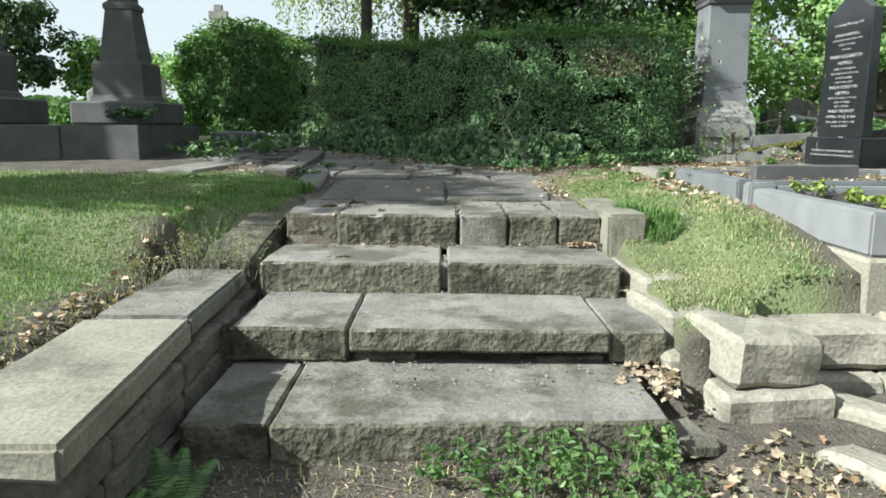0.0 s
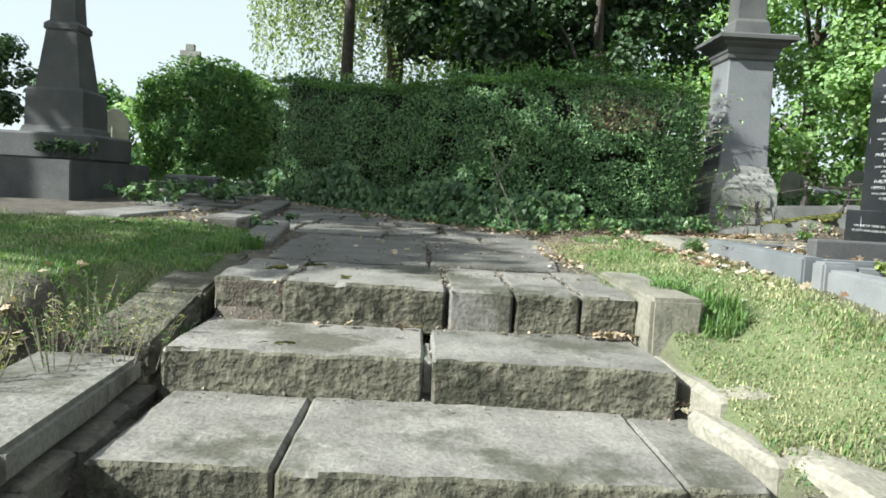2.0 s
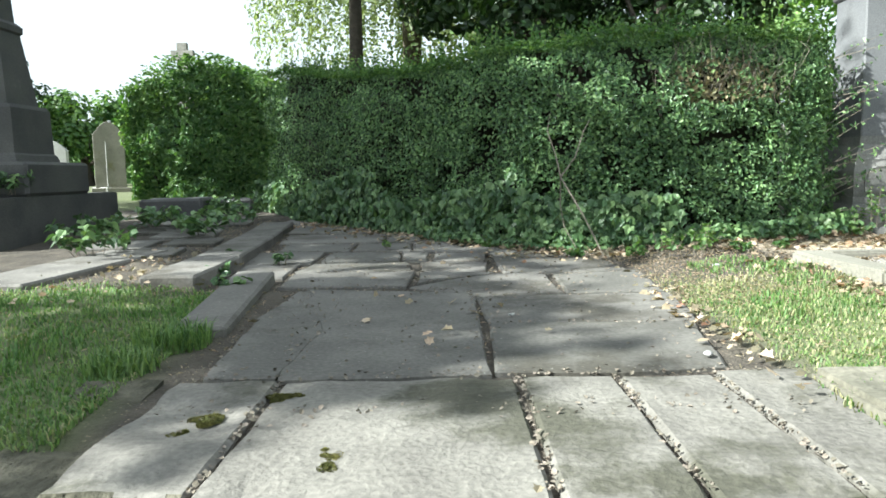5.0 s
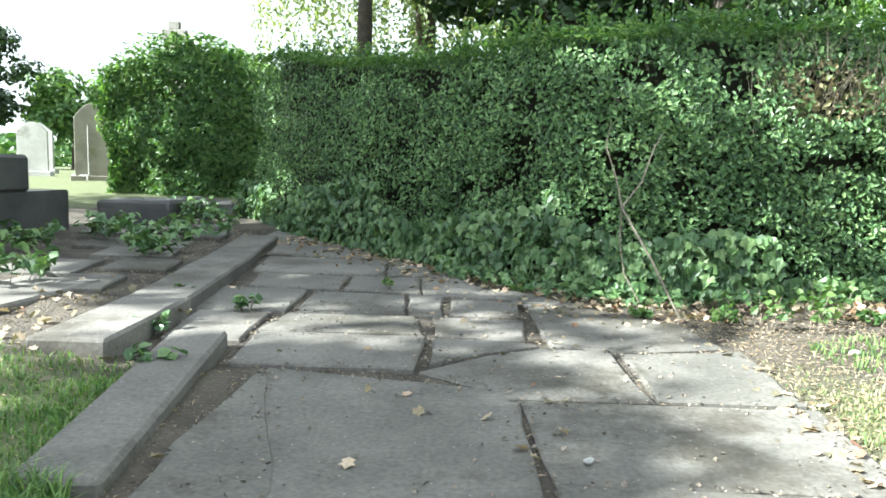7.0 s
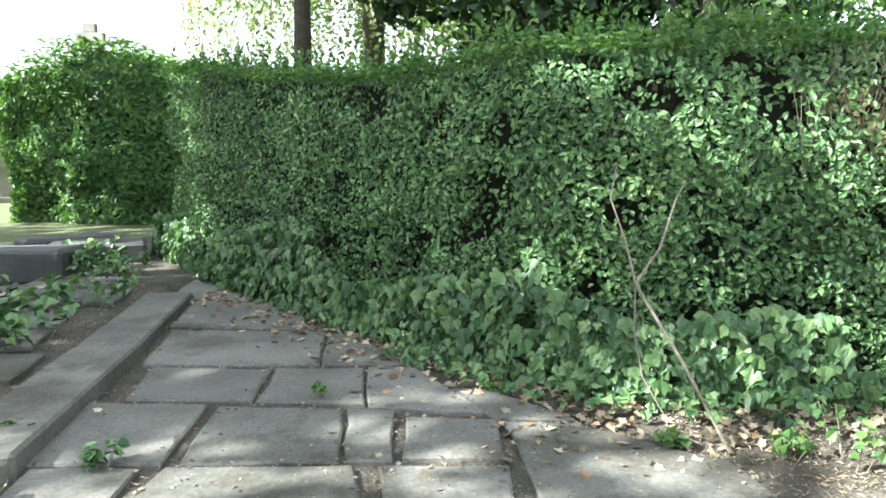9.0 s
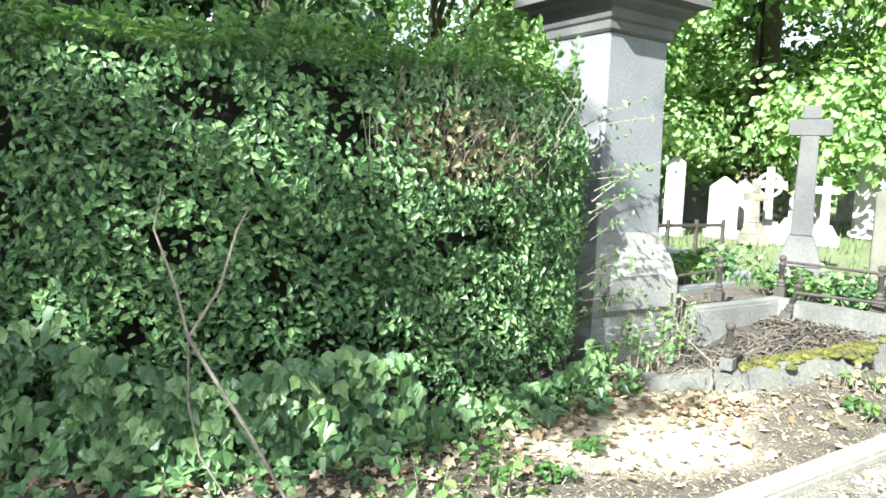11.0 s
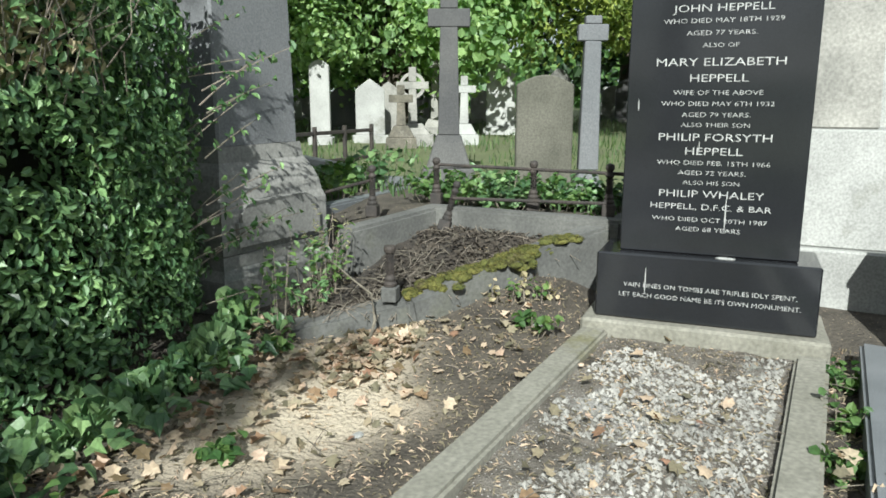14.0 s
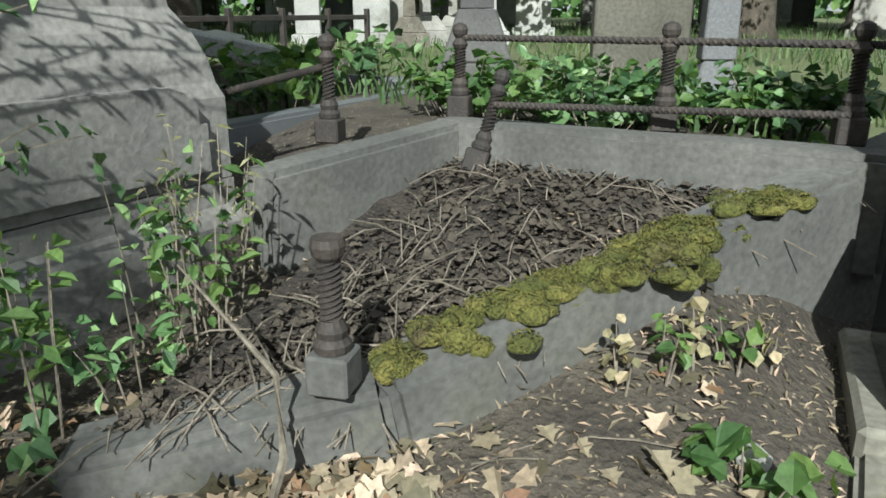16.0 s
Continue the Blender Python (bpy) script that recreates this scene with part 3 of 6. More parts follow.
def coping(x0, x1, y0, y1, z0, z1, seed, dx=0.0, dz=0.0, mat=M_wallcap):
    bm = box(x0, x1, y0, y1, z0, z1, 0.02, 2)
    roughen(bm, 0.010, 3.0, 4, seed)
    for v in bm.verts:
        v.co.x += dx * (v.co.y - y0)
        v.co.z += dz * (v.co.y - y0)
    return part("coping_stone", bm, mat, wall_left)


coping(-1.52, -0.99, 1.90, 3.33, 0.60, 0.725, 50, -0.075)
# farther copings get darker stone, which paints the shade lying on them
coping(-1.58, -1.105, 3.345, 4.55, 0.62, 0.735, 51, -0.04, mat=M_step)
coping(-1.47, -1.12, 4.56, 5.20, 0.62, 0.78, 52, 0.05, 0.22, M_riser)
coping(-1.40, -1.08, 5.215, 6.15, 0.70, 0.935, 53, 0.03, 0.12, M_riser)
rnd = random.Random(4)
for row, (z0, z1) in enumerate(((0.16, 0.31), (0.31, 0.46), (0.46, 0.605))):
    y = 1.93 + rnd.uniform(0, 0.1)
    while y < 4.55:
        L = rnd.uniform(0.22, 0.48)
        bm = box(-1.50, -1.03 - 0.06 * (y - 1.9) / 2.6 + rnd.uniform(-0.015, 0.02), y, min(y + L, 4.6) - 0.012, z0, z1 - 0.008, 0.016)
        roughen(bm, 0.018, 7.0, 3, y)
        part("wall_stone", bm, M_rubble, wall_left)
        y += L
for y0, y1, z0, z1 in ((4.55, 4.85, 0.55, 0.72), (4.86, 5.2, 0.60, 0.84), (2.0, 4.5, 0.1, 0.6)):
    bm = box(-1.6 if y0 == 2.0 else -1.5, -1.14, y0, y1, z0, z1, 0.015)
    roughen(bm, 0.015, 6.0, 3, y0)
    part("wall_stone", bm, M_rubble, wall_left)
bm = stone(0.55, 0.34, 0.45, 0.03, 0.03, 3, 60)
ob = part("wall_stone", bm, M_wallcap, wall_left)
ob.location = (-1.48, 1.62, 0.18)

# ---- broken wall right of the steps ----
wall_right = tagged(new("wall_right"), "tumbled wall of pale broken sandstone blocks", "wall", kind="structure")
for i, (x, y, z, w, d, h, rz, mat) in enumerate((
        (1.42, 4.72, 0.42, 0.30, 1.05, 0.34, 4, M_wallcap), (1.44, 4.02, 0.36, 0.34, 0.62, 0.32, 8, M_pale), (1.66, 3.55, 0.42, 0.46, 0.62, 0.25, 10, M_pale),
        (1.70, 3.48, 0.22, 0.56, 0.60, 0.20, 4, M_pale), (2.20, 3.72, 0.42, 0.62, 0.36, 0.22, -4, M_pale), (2.12, 3.62, 0.26, 0.5, 0.34, 0.16, 2, M_pale),
        (2.78, 3.74, 0.40, 0.55, 0.36, 0.24, 3, M_pale), (2.62, 3.58, 0.24, 0.5, 0.34, 0.17, -6, M_pale), (3.4, 3.75, 0.36, 0.6, 0.4, 0.28, 5, M_pale),
        (2.25, 3.05, 0.24, 0.22, 0.85, 0.12, 38, M_pale), (1.95, 2.55, 0.22, 0.26, 0.7, 0.11, 30, M_pale), (2.45, 2.75, 0.22, 0.4, 0.5, 0.22, 20, M_pale),
        (1.38, 3.72, 0.3, 0.22, 0.4, 0.2, 0, M_wallcap), (1.20, 2.98, 0.24, 0.20, 0.3, 0.1, 12, M_rubble))):
    bm = stone(w, d, h, 0.022, 0.03, 4, 70 + i)
    ob = part("stone_block", bm, mat, wall_right)
    ob.matrix_world = pose(x, y, z, 0, (-3, 2, 4, -2)[i % 4] if i > 1 else 0, rz)
bm = box(1.25, 1.52, 4.9, 6.1, 0.7, 1.06, 0.02, 2)
roughen(bm, 0.012, 4, 4, 90)
part("stone_block", bm, M_wallcap, wall_right)


# ---- hedges ----
HEDGE = [(-2.75, 14.4), (-2.1, 13.4), (-1.05, 12.0), (0.0, 10.75), (0.55, 10.15), (1.15, 9.78), (1.9, 9.66), (2.7, 9.72), (3.15, 9.86), (3.36, 10.05)]


def hedge_line(s):
    """A place on the foot of the front, 0 to 1, and the way out from it."""
    lens = [math.dist(a, b) for a, b in zip(HEDGE, HEDGE[1:])]
    t = s * sum(lens)
    for (a, b), L in zip(zip(HEDGE, HEDGE[1:]), lens):
        if t <= L or (a, b) == (HEDGE[-2], HEDGE[-1]):
            f = min(1, t / L)
            d = Vector((b[0] - a[0], b[1] - a[1], 0)).normalized()
            return Vector((a[0] + (b[0] - a[0]) * f, a[1] + (b[1] - a[1]) * f, 0)), Vector((d.y, -d.x, 0))
        t -= L


def hedge_top(x):
    return 2.86 + 0.08 * smoothstep(-1, -2.7, x) + 0.30 * smoothstep(-0.5, -3.0, x) + 0.05 * noise.noise((x * 1.5, 0, 0))


def bulge(x, y, z):
    return 0.10 * noise.noise((x * 1.2, y * 1.2, z * 1.6)) + 0.05 * noise.noise((x * 4, y * 4, z * 4))


rnd = random.Random(11)
hedge = thing("hedge", "tall clipped privet hedge with ivy at its foot", "hedge")
front, top_pts, dry_pts, lit_pts = [], [], [], []
LEN = sum(math.dist(a, b) for a, b in zip(HEDGE, HEDGE[1:]))
for i in range(56000):
    s = rnd.random()
    # nearer half of the face is seen larger: more leaves there
    if s < 0.45 and rnd.random() < 0.25:
        s = 0.45 + 0.55 * rnd.random()
    p, out = hedge_line(s)
    base = ground_z(p.x, p.y)
    tz = hedge_top(p.x)
    z = base + 0.05 + (tz - base - 0.05) * rnd.random()
    f = (z - base) / (tz - base)
    off = bulge(p.x, p.y, z) - 0.16 * max(0, f - 0.85) / 0.15 - 0.05 * (1 - f) - rnd.random() ** 1.6 * 0.32
    # hollow, browned patch near the end
    hole = math.hypot((p.x - 2.35) / 0.45, (z - 2.48) / 0.22) + 0.5 * noise.noise((p.x * 5, z * 5, 3))
    q = p + out * off
    if s > 0.985:
        q += Vector((rnd.uniform(0, 0.1), 0, 0))
    if hole < 1:
        if rnd.random() < 0.5:
            dry_pts.append(((q.x - out.x * 0.05, q.y - out.y * 0.05, z), out))
        if rnd.random() < 0.6:
            continue
    if noise.noise((p.x * 3.4, p.y * 3.4, z * 4.2)) < -0.27 and rnd.random() < 0.85:
        continue
    front.append(((q.x, q.y, z), out + Vector((0, 0, 0.25))))
DEPTH = 1.15
for i in range(9500):
    s = rnd.random()
    p, out = hedge_line(s)
    k = rnd.random() ** 1.5 * DEPTH
    q = p - out * (k + 0.05)
    z = hedge_top(p.x) + 0.06 * noise.noise((q.x * 3, q.y * 3, 1)) + rnd.random() ** 2 * 0.08
    top_pts.append(((q.x, q.y, z), Vector((0, 0, 1)) + out * 0.3))
# shoots that stand up from the top
for i in range(620):
    s = rnd.random()
    p, out = hedge_line(s)
    q = p - out * rnd.uniform(0.02, DEPTH)
    h = rnd.uniform(0.06, 0.30)
    for j in range(7):
        top_pts.append(((q.x + rnd.gauss(0, 0.012), q.y + rnd.gauss(0, 0.012), hedge_top(p.x) + h * j / 6), Vector((rnd.gauss(0, 1), rnd.gauss(0, 1), 0.4))))
# the end beside the pillar
for i in range(3600):
    k = rnd.random() * DEPTH
    p = Vector((3.36 + 0.10 * k, 10.05 + k * 0.9, 0))
    base = ground_z(p.x, p.y)
    z = base + 0.05 + (hedge_top(3.3) - base) * rnd.random()
    o = bulge(p.x, p.y, z) - rnd.random() ** 2 * 0.15
    front.append(((p.x + o, p.y, z), Vector((1, -0.2, 0.2))))
cloud_part("foliage", front, 0.040, M_hedge, rnd, hedge)
cloud_part("top_growth", top_pts, 0.048, M_hedgetop, rnd, hedge, label="bright young growth along the top")
cloud_part("browned_patch", dry_pts, 0.045, M_drypatch, rnd, hedge, label="browned patch of dry leaves", kind="stuff")
# near-black hull that paints the deep shade between the leaves
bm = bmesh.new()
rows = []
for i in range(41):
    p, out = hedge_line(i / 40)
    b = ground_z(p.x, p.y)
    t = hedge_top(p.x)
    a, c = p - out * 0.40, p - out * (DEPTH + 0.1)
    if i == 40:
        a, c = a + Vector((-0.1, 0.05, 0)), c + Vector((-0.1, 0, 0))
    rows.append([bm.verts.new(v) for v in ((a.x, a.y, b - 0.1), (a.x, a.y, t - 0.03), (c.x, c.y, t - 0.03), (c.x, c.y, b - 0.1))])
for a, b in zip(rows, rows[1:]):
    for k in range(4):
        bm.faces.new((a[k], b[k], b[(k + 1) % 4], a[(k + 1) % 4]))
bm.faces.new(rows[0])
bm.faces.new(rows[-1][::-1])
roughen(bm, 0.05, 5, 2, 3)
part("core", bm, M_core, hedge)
# thin stems that show in the browned hollow
bm = bmesh.new()
for i in range(90):
    x = rnd.uniform(1.75, 2.95)
    z = rnd.uniform(2.2, 2.6)
    y = 9.78 + 0.04 * (x - 2) + rnd.uniform(0, 0.06)
    add_tube(bm, [(x, y, z), (x + rnd.uniform(-0.08, 0.08), y - 0.05, z + rnd.uniform(0.08, 0.25)), (x + rnd.uniform(-0.15, 0.15), y - rnd.uniform(0.02, 0.12), z + rnd.uniform(0.2, 0.4))], [0.003, 0.0025, 0.0015], 4)
part("twig_growth", bm, M_twig, hedge, "bare dry twigs")["kind"] = "stuff"
# long pale shoots that reach out of the end
bm = bmesh.new()
tips = []
for i in range(20):
    z = rnd.uniform(1.25, 2.85)
    p0 = Vector((3.25 + rnd.uniform(-0.1, 0.08), 9.95 + rnd.uniform(-0.12, 0.1), z))
    d = Vector((rnd.uniform(0.6, 1.0), -rnd.uniform(0.1, 0.55), rnd.uniform(0.15, 0.75))).normalized()
    L = rnd.uniform(0.25, 0.5)
    pts = [p0 + d * L * k / 4 + Vector((0, 0, -0.03 * (k / 4) ** 2)) for k in range(5)]
    add_tube(bm, pts, [0.004, 0.0035, 0.003, 0.0025, 0.0015], 4)
    tips += [(p + Vector((rnd.gauss(0, 0.012), rnd.gauss(0, 0.012), rnd.gauss(0, 0.012))), d) for p in pts[1:] for _ in range(3)]
part("shoot_growth", bm, M_twig, hedge)["kind"] = "stuff"
cloud_part("shoot_leaves", tips, 0.042, M_hedge, rnd, hedge)

# ivy along the foot
ivy = thing("ivy", "dark ivy creeping up the foot of the hedge", "ivy")
pts = []
for i in range(4200):
    s = rnd.random()
    p, out = hedge_line(s)
    base = ground_z(p.x, p.y)
    hgt = 0.42 + 0.22 * noise.noise((p.x * 1.1, p.y, 4)) + (0.55 * max(0, noise.noise((p.x * 0.8 + 3, p.y * 0.8, 1))) if p.x < 0.6 else 0)
    if p.x > 1.9:
        hgt *= 0.35
    z = base + hgt * rnd.random() ** 1.4
    off = 0.05 + 0.10 * (1 - (z - base) / 0.7) + rnd.uniform(-0.03, 0.05)
    q = p + out * off
    pts.append(((q.x, q.y, z), out + Vector((0, 0, 0.45))))
cloud_part("ivy_leaves", pts, 0.076, M_ivy, rnd, ivy, "ivy", vary=0.5)
pts = []
for i in range(420):
    s = 0.55 + 0.45 * rnd.random()
    p, out = hedge_line(s)
    q = p + out * rnd.uniform(0.1, 0.42)
    pts.append(((q.x, q.y, ground_z(q.x, q.y) + rnd.uniform(0.02, 0.09)), Vector((0, -0.3, 1))))
cloud_part("runner_growth", pts, 0.060, M_ivy, rnd, ivy, "ivy", kind="stuff")

# dead forked branch that leans on the hedge
branch = thing("dead_branch", "dead pale forked branch leaning against the hedge", "branch")
bm = bmesh.new()
fork = Vector((0.89, 9.56, 1.72))
add_tube(bm, [(1.16, 9.12, ground_z(1.16, 9.12) + 0.01), (1.03, 9.32, 1.42), fork], [0.006, 0.007, 0.008], 6)
add_tube(bm, [fork, (0.86, 9.62, 1.9), (0.80, 9.68, 2.1), (0.83, 9.7, 2.26)], [0.006, 0.005, 0.004, 0.002], 6)
add_tube(bm, [fork, (1.02, 9.62, 1.88), (1.10, 9.66, 2.1), (1.16, 9.68, 2.2)], [0.006, 0.005, 0.004, 0.002], 6)
add_tube(bm, [fork + Vector((0, 0, 0.0)), (0.88, 9.52, 1.5), (0.90, 9.45, 1.32), (0.98, 9.36, 1.16)], [0.005, 0.005, 0.004, 0.003], 6)
part("forked_stem", bm, M_twig, branch)

# second hedge, further down the path
hedge2 = thing("hedge", "overgrown hedge beyond the path, coloured with shaded front and sunlit edge", "hedge")
pts, tpts = [], []
for i in range(9000):
    f = rnd.random()
    x = -6.1 + 2.9 * f
    yb = 17.6 - 0.5 * f
    zt = 3.2 + 0.62 * math.sin(0.25 + f * 2.6) + 0.1 * noise.noise((x * 2, 0, 3))
    z = 1.2 + (zt - 1.2) * rnd.random()
    y = yb + 0.25 * noise.noise((x * 1.5, z * 1.5, 2)) + rnd.random() ** 2 * 0.3
    (pts if z < zt - 0.25 else tpts).append(((x, y, z), Vector((0, -1, 0.3))))
for i in range(3500):
    y = 17.5 + 2.2 * rnd.random()
    z = 1.25 + 2.3 * rnd.random()
    tpts.append(((-6.15 + 0.2 * noise.noise((y, z, 1)) + rnd.random() ** 2 * 0.2, y, z), Vector((-1, 0, 0.3))))
for i in range(3500):
    x, y = rnd.uniform(-6.1, -3.1), rnd.uniform(17.3, 19.6)
    tpts.append(((x, y, 3.22 + 0.62 * math.sin(0.25 + (x + 6.1) / 2.9 * 2.6) + 0.2 * noise.noise((x, y, 0)) + rnd.random() ** 2 * 0.25), Vector((0, 0, 1))))
# darker leaves paint the shaded front, brighter ones the sunlit side and top
cloud_part("foliage", pts, 0.10, M_tmid, rnd, hedge2)
cloud_part("sunlit_growth", tpts, 0.10, M_hedgetop, rnd, hedge2)
# block in the same near-black tone, painted shade behind the leaves
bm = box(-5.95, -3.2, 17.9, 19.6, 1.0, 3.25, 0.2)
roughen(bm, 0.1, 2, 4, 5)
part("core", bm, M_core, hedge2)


# ---- pillar monument at the end of the hedge ----
def moulding(bm, cx, cy, rings, bevel=0.0):
    """Stacked square rings: (half width x, half depth y, z)."""
    loops = []
    for hx, hy, z in rings:
        loops.append([bm.verts.new((cx + sx * hx, cy + sy * hy, z)) for sx, sy in ((-1, -1), (1, -1), (1, 1), (-1, 1))])
    for a, b in zip(loops, loops[1:]):
        for i in range(4):
            bm.faces.new((a[i], a[(i + 1) % 4], b[(i + 1) % 4], b[i]))
    bm.faces.new(loops[0][::-1])
    bm.faces.new(loops[-1])


pillar = thing("pillar_monument", "tall grey stone pillar monument with moulded cap and urn", "monument", at=(3.97, 10.47, 1.15), rz=-2)
bm = bmesh.new()
moulding(bm, 0, 0, [(0.40, 0.40, -0.15), (0.43, 0.43, 0.0), (0.43, 0.43, 0.22), (0.405, 0.405, 0.27), (0.405, 0.405, 0.34)])
roughen(bm, 0.012, 3, 2, 1)
part("footing", bm, M_pillarbase, pillar, "rough weathered footing stone")
bm = bmesh.new()
moulding(bm, 0, 0, [(0.40, 0.40, 0.342), (0.40, 0.40, 0.56), (0.385, 0.385, 0.60), (0.375, 0.375, 0.66), (0.35, 0.35, 0.73), (0.315, 0.315, 0.79), (0.305, 0.305, 0.87)])
part("base", bm, M_pillarbase, pillar)
bm = bmesh.new()
# shouldered panel on the front and on the side
pan = [(-0.31, 0.375), (0.31, 0.375), (0.31, 0.50), (0.285, 0.50), (0.285, 0.545), (0.245, 0.585), (0.20, 0.60), (-0.20, 0.60), (-0.245, 0.585), (-0.285, 0.545), (-0.285, 0.50), (-0.31, 0.50)]
add_extrude(bm, pan, -0.425, -0.38)
part("panel", bm, M_pillarbase, pillar)
bm = bmesh.new()
add_extrude(bm, [(x, z) for x, z in pan], -0.425, -0.38)
bmesh.ops.rotate(bm, verts=bm.verts, cent=(0, 0, 0), matrix=Matrix.Rotation(radians(90), 3, "Z"))
part("panel", bm, M_pillarbase, pillar)
bm = bmesh.new()
moulding(bm, 0, 0, [(0.295, 0.295, 0.872), (0.275, 0.275, 2.14)])
bmesh.ops.bevel(bm, geom=[e for e in bm.edges if abs((e.verts[0].co - e.verts[1].co).z) > 0.5], offset=0.012, segments=1, affect="EDGES")
part("shaft", bm, M_pillar, pillar)
bm = bmesh.new()
moulding(bm, 0, 0, [(0.285, 0.285, 2.142), (0.30, 0.30, 2.16), (0.30, 0.30, 2.21), (0.315, 0.315, 2.225), (0.33, 0.33, 2.28), (0.39, 0.39, 2.32), (0.40, 0.40, 2.345),
                   (0.47, 0.47, 2.37), (0.47, 0.47, 2.41), (0.44, 0.44, 2.43), (0.28, 0.28, 2.47)])
part("cap", bm, M_dark, pillar, "dark moulded cap")
bm = bmesh.new()
moulding(bm, 0, 0, [(0.22, 0.22, 2.472), (0.20, 0.20, 2.62), (0.17, 0.17, 2.66), (0.165, 0.165, 3.2)])
part("upper_shaft", bm, M_dark, pillar)


# ---- graves ----
def lettering(body, size, x, z, y, parent, squash=1.0, mat=M_letter):
    cu = bpy.data.curves.new("inscription", "FONT")
    cu.body, cu.size, cu.align_x, cu.align_y = body, size, "CENTER", "CENTER"
    cu.extrude = 0.0008
    cu.offset = -0.0003
    cu.resolution_u = 2
    cu.materials.append(mat)
    ob = new("inscription", cu)
    ob.parent = parent
    ob.matrix_local = pose(x, y, z, 90, 0, 0) @ Matrix.Diagonal((squash, 1, 1, 1))
    return ob


def arch_outline(w, z0, shoulder, top, kind="round", n=12):
    """Outline of a headstone in x, z."""
    pts = [(-w / 2, z0), (w / 2, z0), (w / 2, shoulder)]
    for i in range(1, n):
        f = i / n
        x = w / 2 - w * f
        if kind == "round":
            z = shoulder + (top - shoulder) * math.sin(math.pi * f)
        elif kind == "point":
            z = shoulder + (top - shoulder) * (1 - abs(2 * f - 1)) ** 0.9
        else:      # soft ogee
            z = shoulder + (top - shoulder) * (0.5 - 0.5 * math.cos(2 * math.pi * f)) ** 0.75
        pts.append((x, z))
    pts.append((-w / 2, shoulder))
    return pts


def slab_mesh(outline, y0, y1, bevel=0.006):
    bm = bmesh.new()
    add_extrude(bm, outline, y0, y1)
    bm.normal_update()
    if bevel:
        rim = [e for e in bm.edges if len(e.link_faces) == 2 and e.calc_face_angle(0) > 0.9]
        bmesh.ops.bevel(bm, geom=rim, offset=bevel, segments=1, affect="EDGES", clamp_overlap=True)
    bmesh.ops.recalc_face_normals(bm, faces=bm.faces)
    return bm


# black granite headstone
black = thing("headstone", "polished black granite headstone with white lettering on a black base", "headstone", at=(4.31, 7.95, 1.25), rz=-84)
part("die", slab_mesh(arch_outline(0.765, 0.312, 1.615, 1.775, "ogee", 18), 0.075, 0.185, 0.005), M_granite, black)
part("base", box(-0.475, 0.475, 0, 0.36, 0, 0.31, 0.008), M_granite, black)
bm = box(-0.53, 0.53, -0.06, 0.42, -0.16, -0.002, 0.012)
roughen(bm, 0.004, 6, 3, 2)
part("foundation", bm, M_kerb, black, "stained stone foundation slab")
LINES = [("In Loving Memory Of", 0.050, 103), ("JOHN HEPPELL", 0.056, 135), ("WHO DIED MAY 18TH 1929", 0.036, 150), ("AGED 77 YEARS.", 0.036, 165), ("ALSO OF", 0.034, 180),
         ("MARY ELIZABETH", 0.062, 201), ("HEPPELL", 0.060, 221), ("WIFE OF THE ABOVE", 0.036, 239), ("WHO DIED MAY 6TH 1932", 0.036, 253), ("AGED 79 YEARS.", 0.036, 267),
         ("ALSO THEIR SON", 0.034, 280), ("PHILIP FORSYTH", 0.060, 296), ("HEPPELL", 0.060, 314), ("WHO DIED FEB. 15TH 1966", 0.036, 329), ("AGED 72 YEARS.", 0.036, 342),
         ("ALSO HIS SON", 0.034, 355), ("PHILIP WHALEY", 0.058, 370), ("HEPPELL, D.F.C. & BAR", 0.048, 387), ("WHO DIED OCT 20TH 1987", 0.036, 404), ("AGED 68 YEARS", 0.036, 417)]
for body, size, row in LINES:
    lettering(body, size * 0.78, 0.0, 1.615 - (row - 68) * 0.00340, 0.0735, black, 1.40)
lettering("VAIN LINES ON TOMBS ARE TRIFLES IDLY SPENT,", 0.030, 0.02, 0.165, -0.0015, black, 1.12)
lettering("LET EACH GOOD NAME BE ITS OWN MONUMENT.", 0.030, 0.02, 0.118, -0.0015, black, 1.12)
# bird lime on the stone
for x, z, w, h, y in ((0.07, 0.50, 0.006, 0.16, 0.0738), (-0.33, 0.98, 0.005, 0.05, 0.0738), (-0.25, 0.19, 0.005, 0.13, -0.0012), (-0.06, 0.80, 0.004, 0.05, 0.0738)):
    bm = bmesh.new()
    bmesh.ops.create_circle(bm, cap_ends=True, segments=10, radius=0.5, matrix=Matrix.Translation((x, y, z)) @ Matrix.Rotation(radians(90), 4, "X") @ Matrix.Diagonal((w, h, 1, 1)))
    part("lime_streak", bm, M_letter, black, "white bird dropping streak")
bm = bmesh.new()
bmesh.ops.create_uvsphere(bm, u_segments=8, v_segments=5, radius=0.5, matrix=Matrix.Translation((0.085, 0.04, 0.312)) @ Matrix.Diagonal((0.09, 0.04, 0.008, 1)))
part("lime_splash", bm, M_letter, black, "white bird dropping splash")


def kerb_set(name, label, pieces, mat, seed=0, group="grave kerbs"):
    """Kerb stones around a grave: (x0, x1, y0, y1, z0, z1)."""
    root = thing(name, label, "grave kerb", group)
    for i, (x0, x1, y0, y1, z0, z1) in enumerate(pieces):
        bm = box(x0, x1, y0, y1, z0, z1, 0.014, 2)
        roughen(bm, 0.004, 5, 3, seed + i)
        part("kerb_stone", bm, mat, root)
    return root


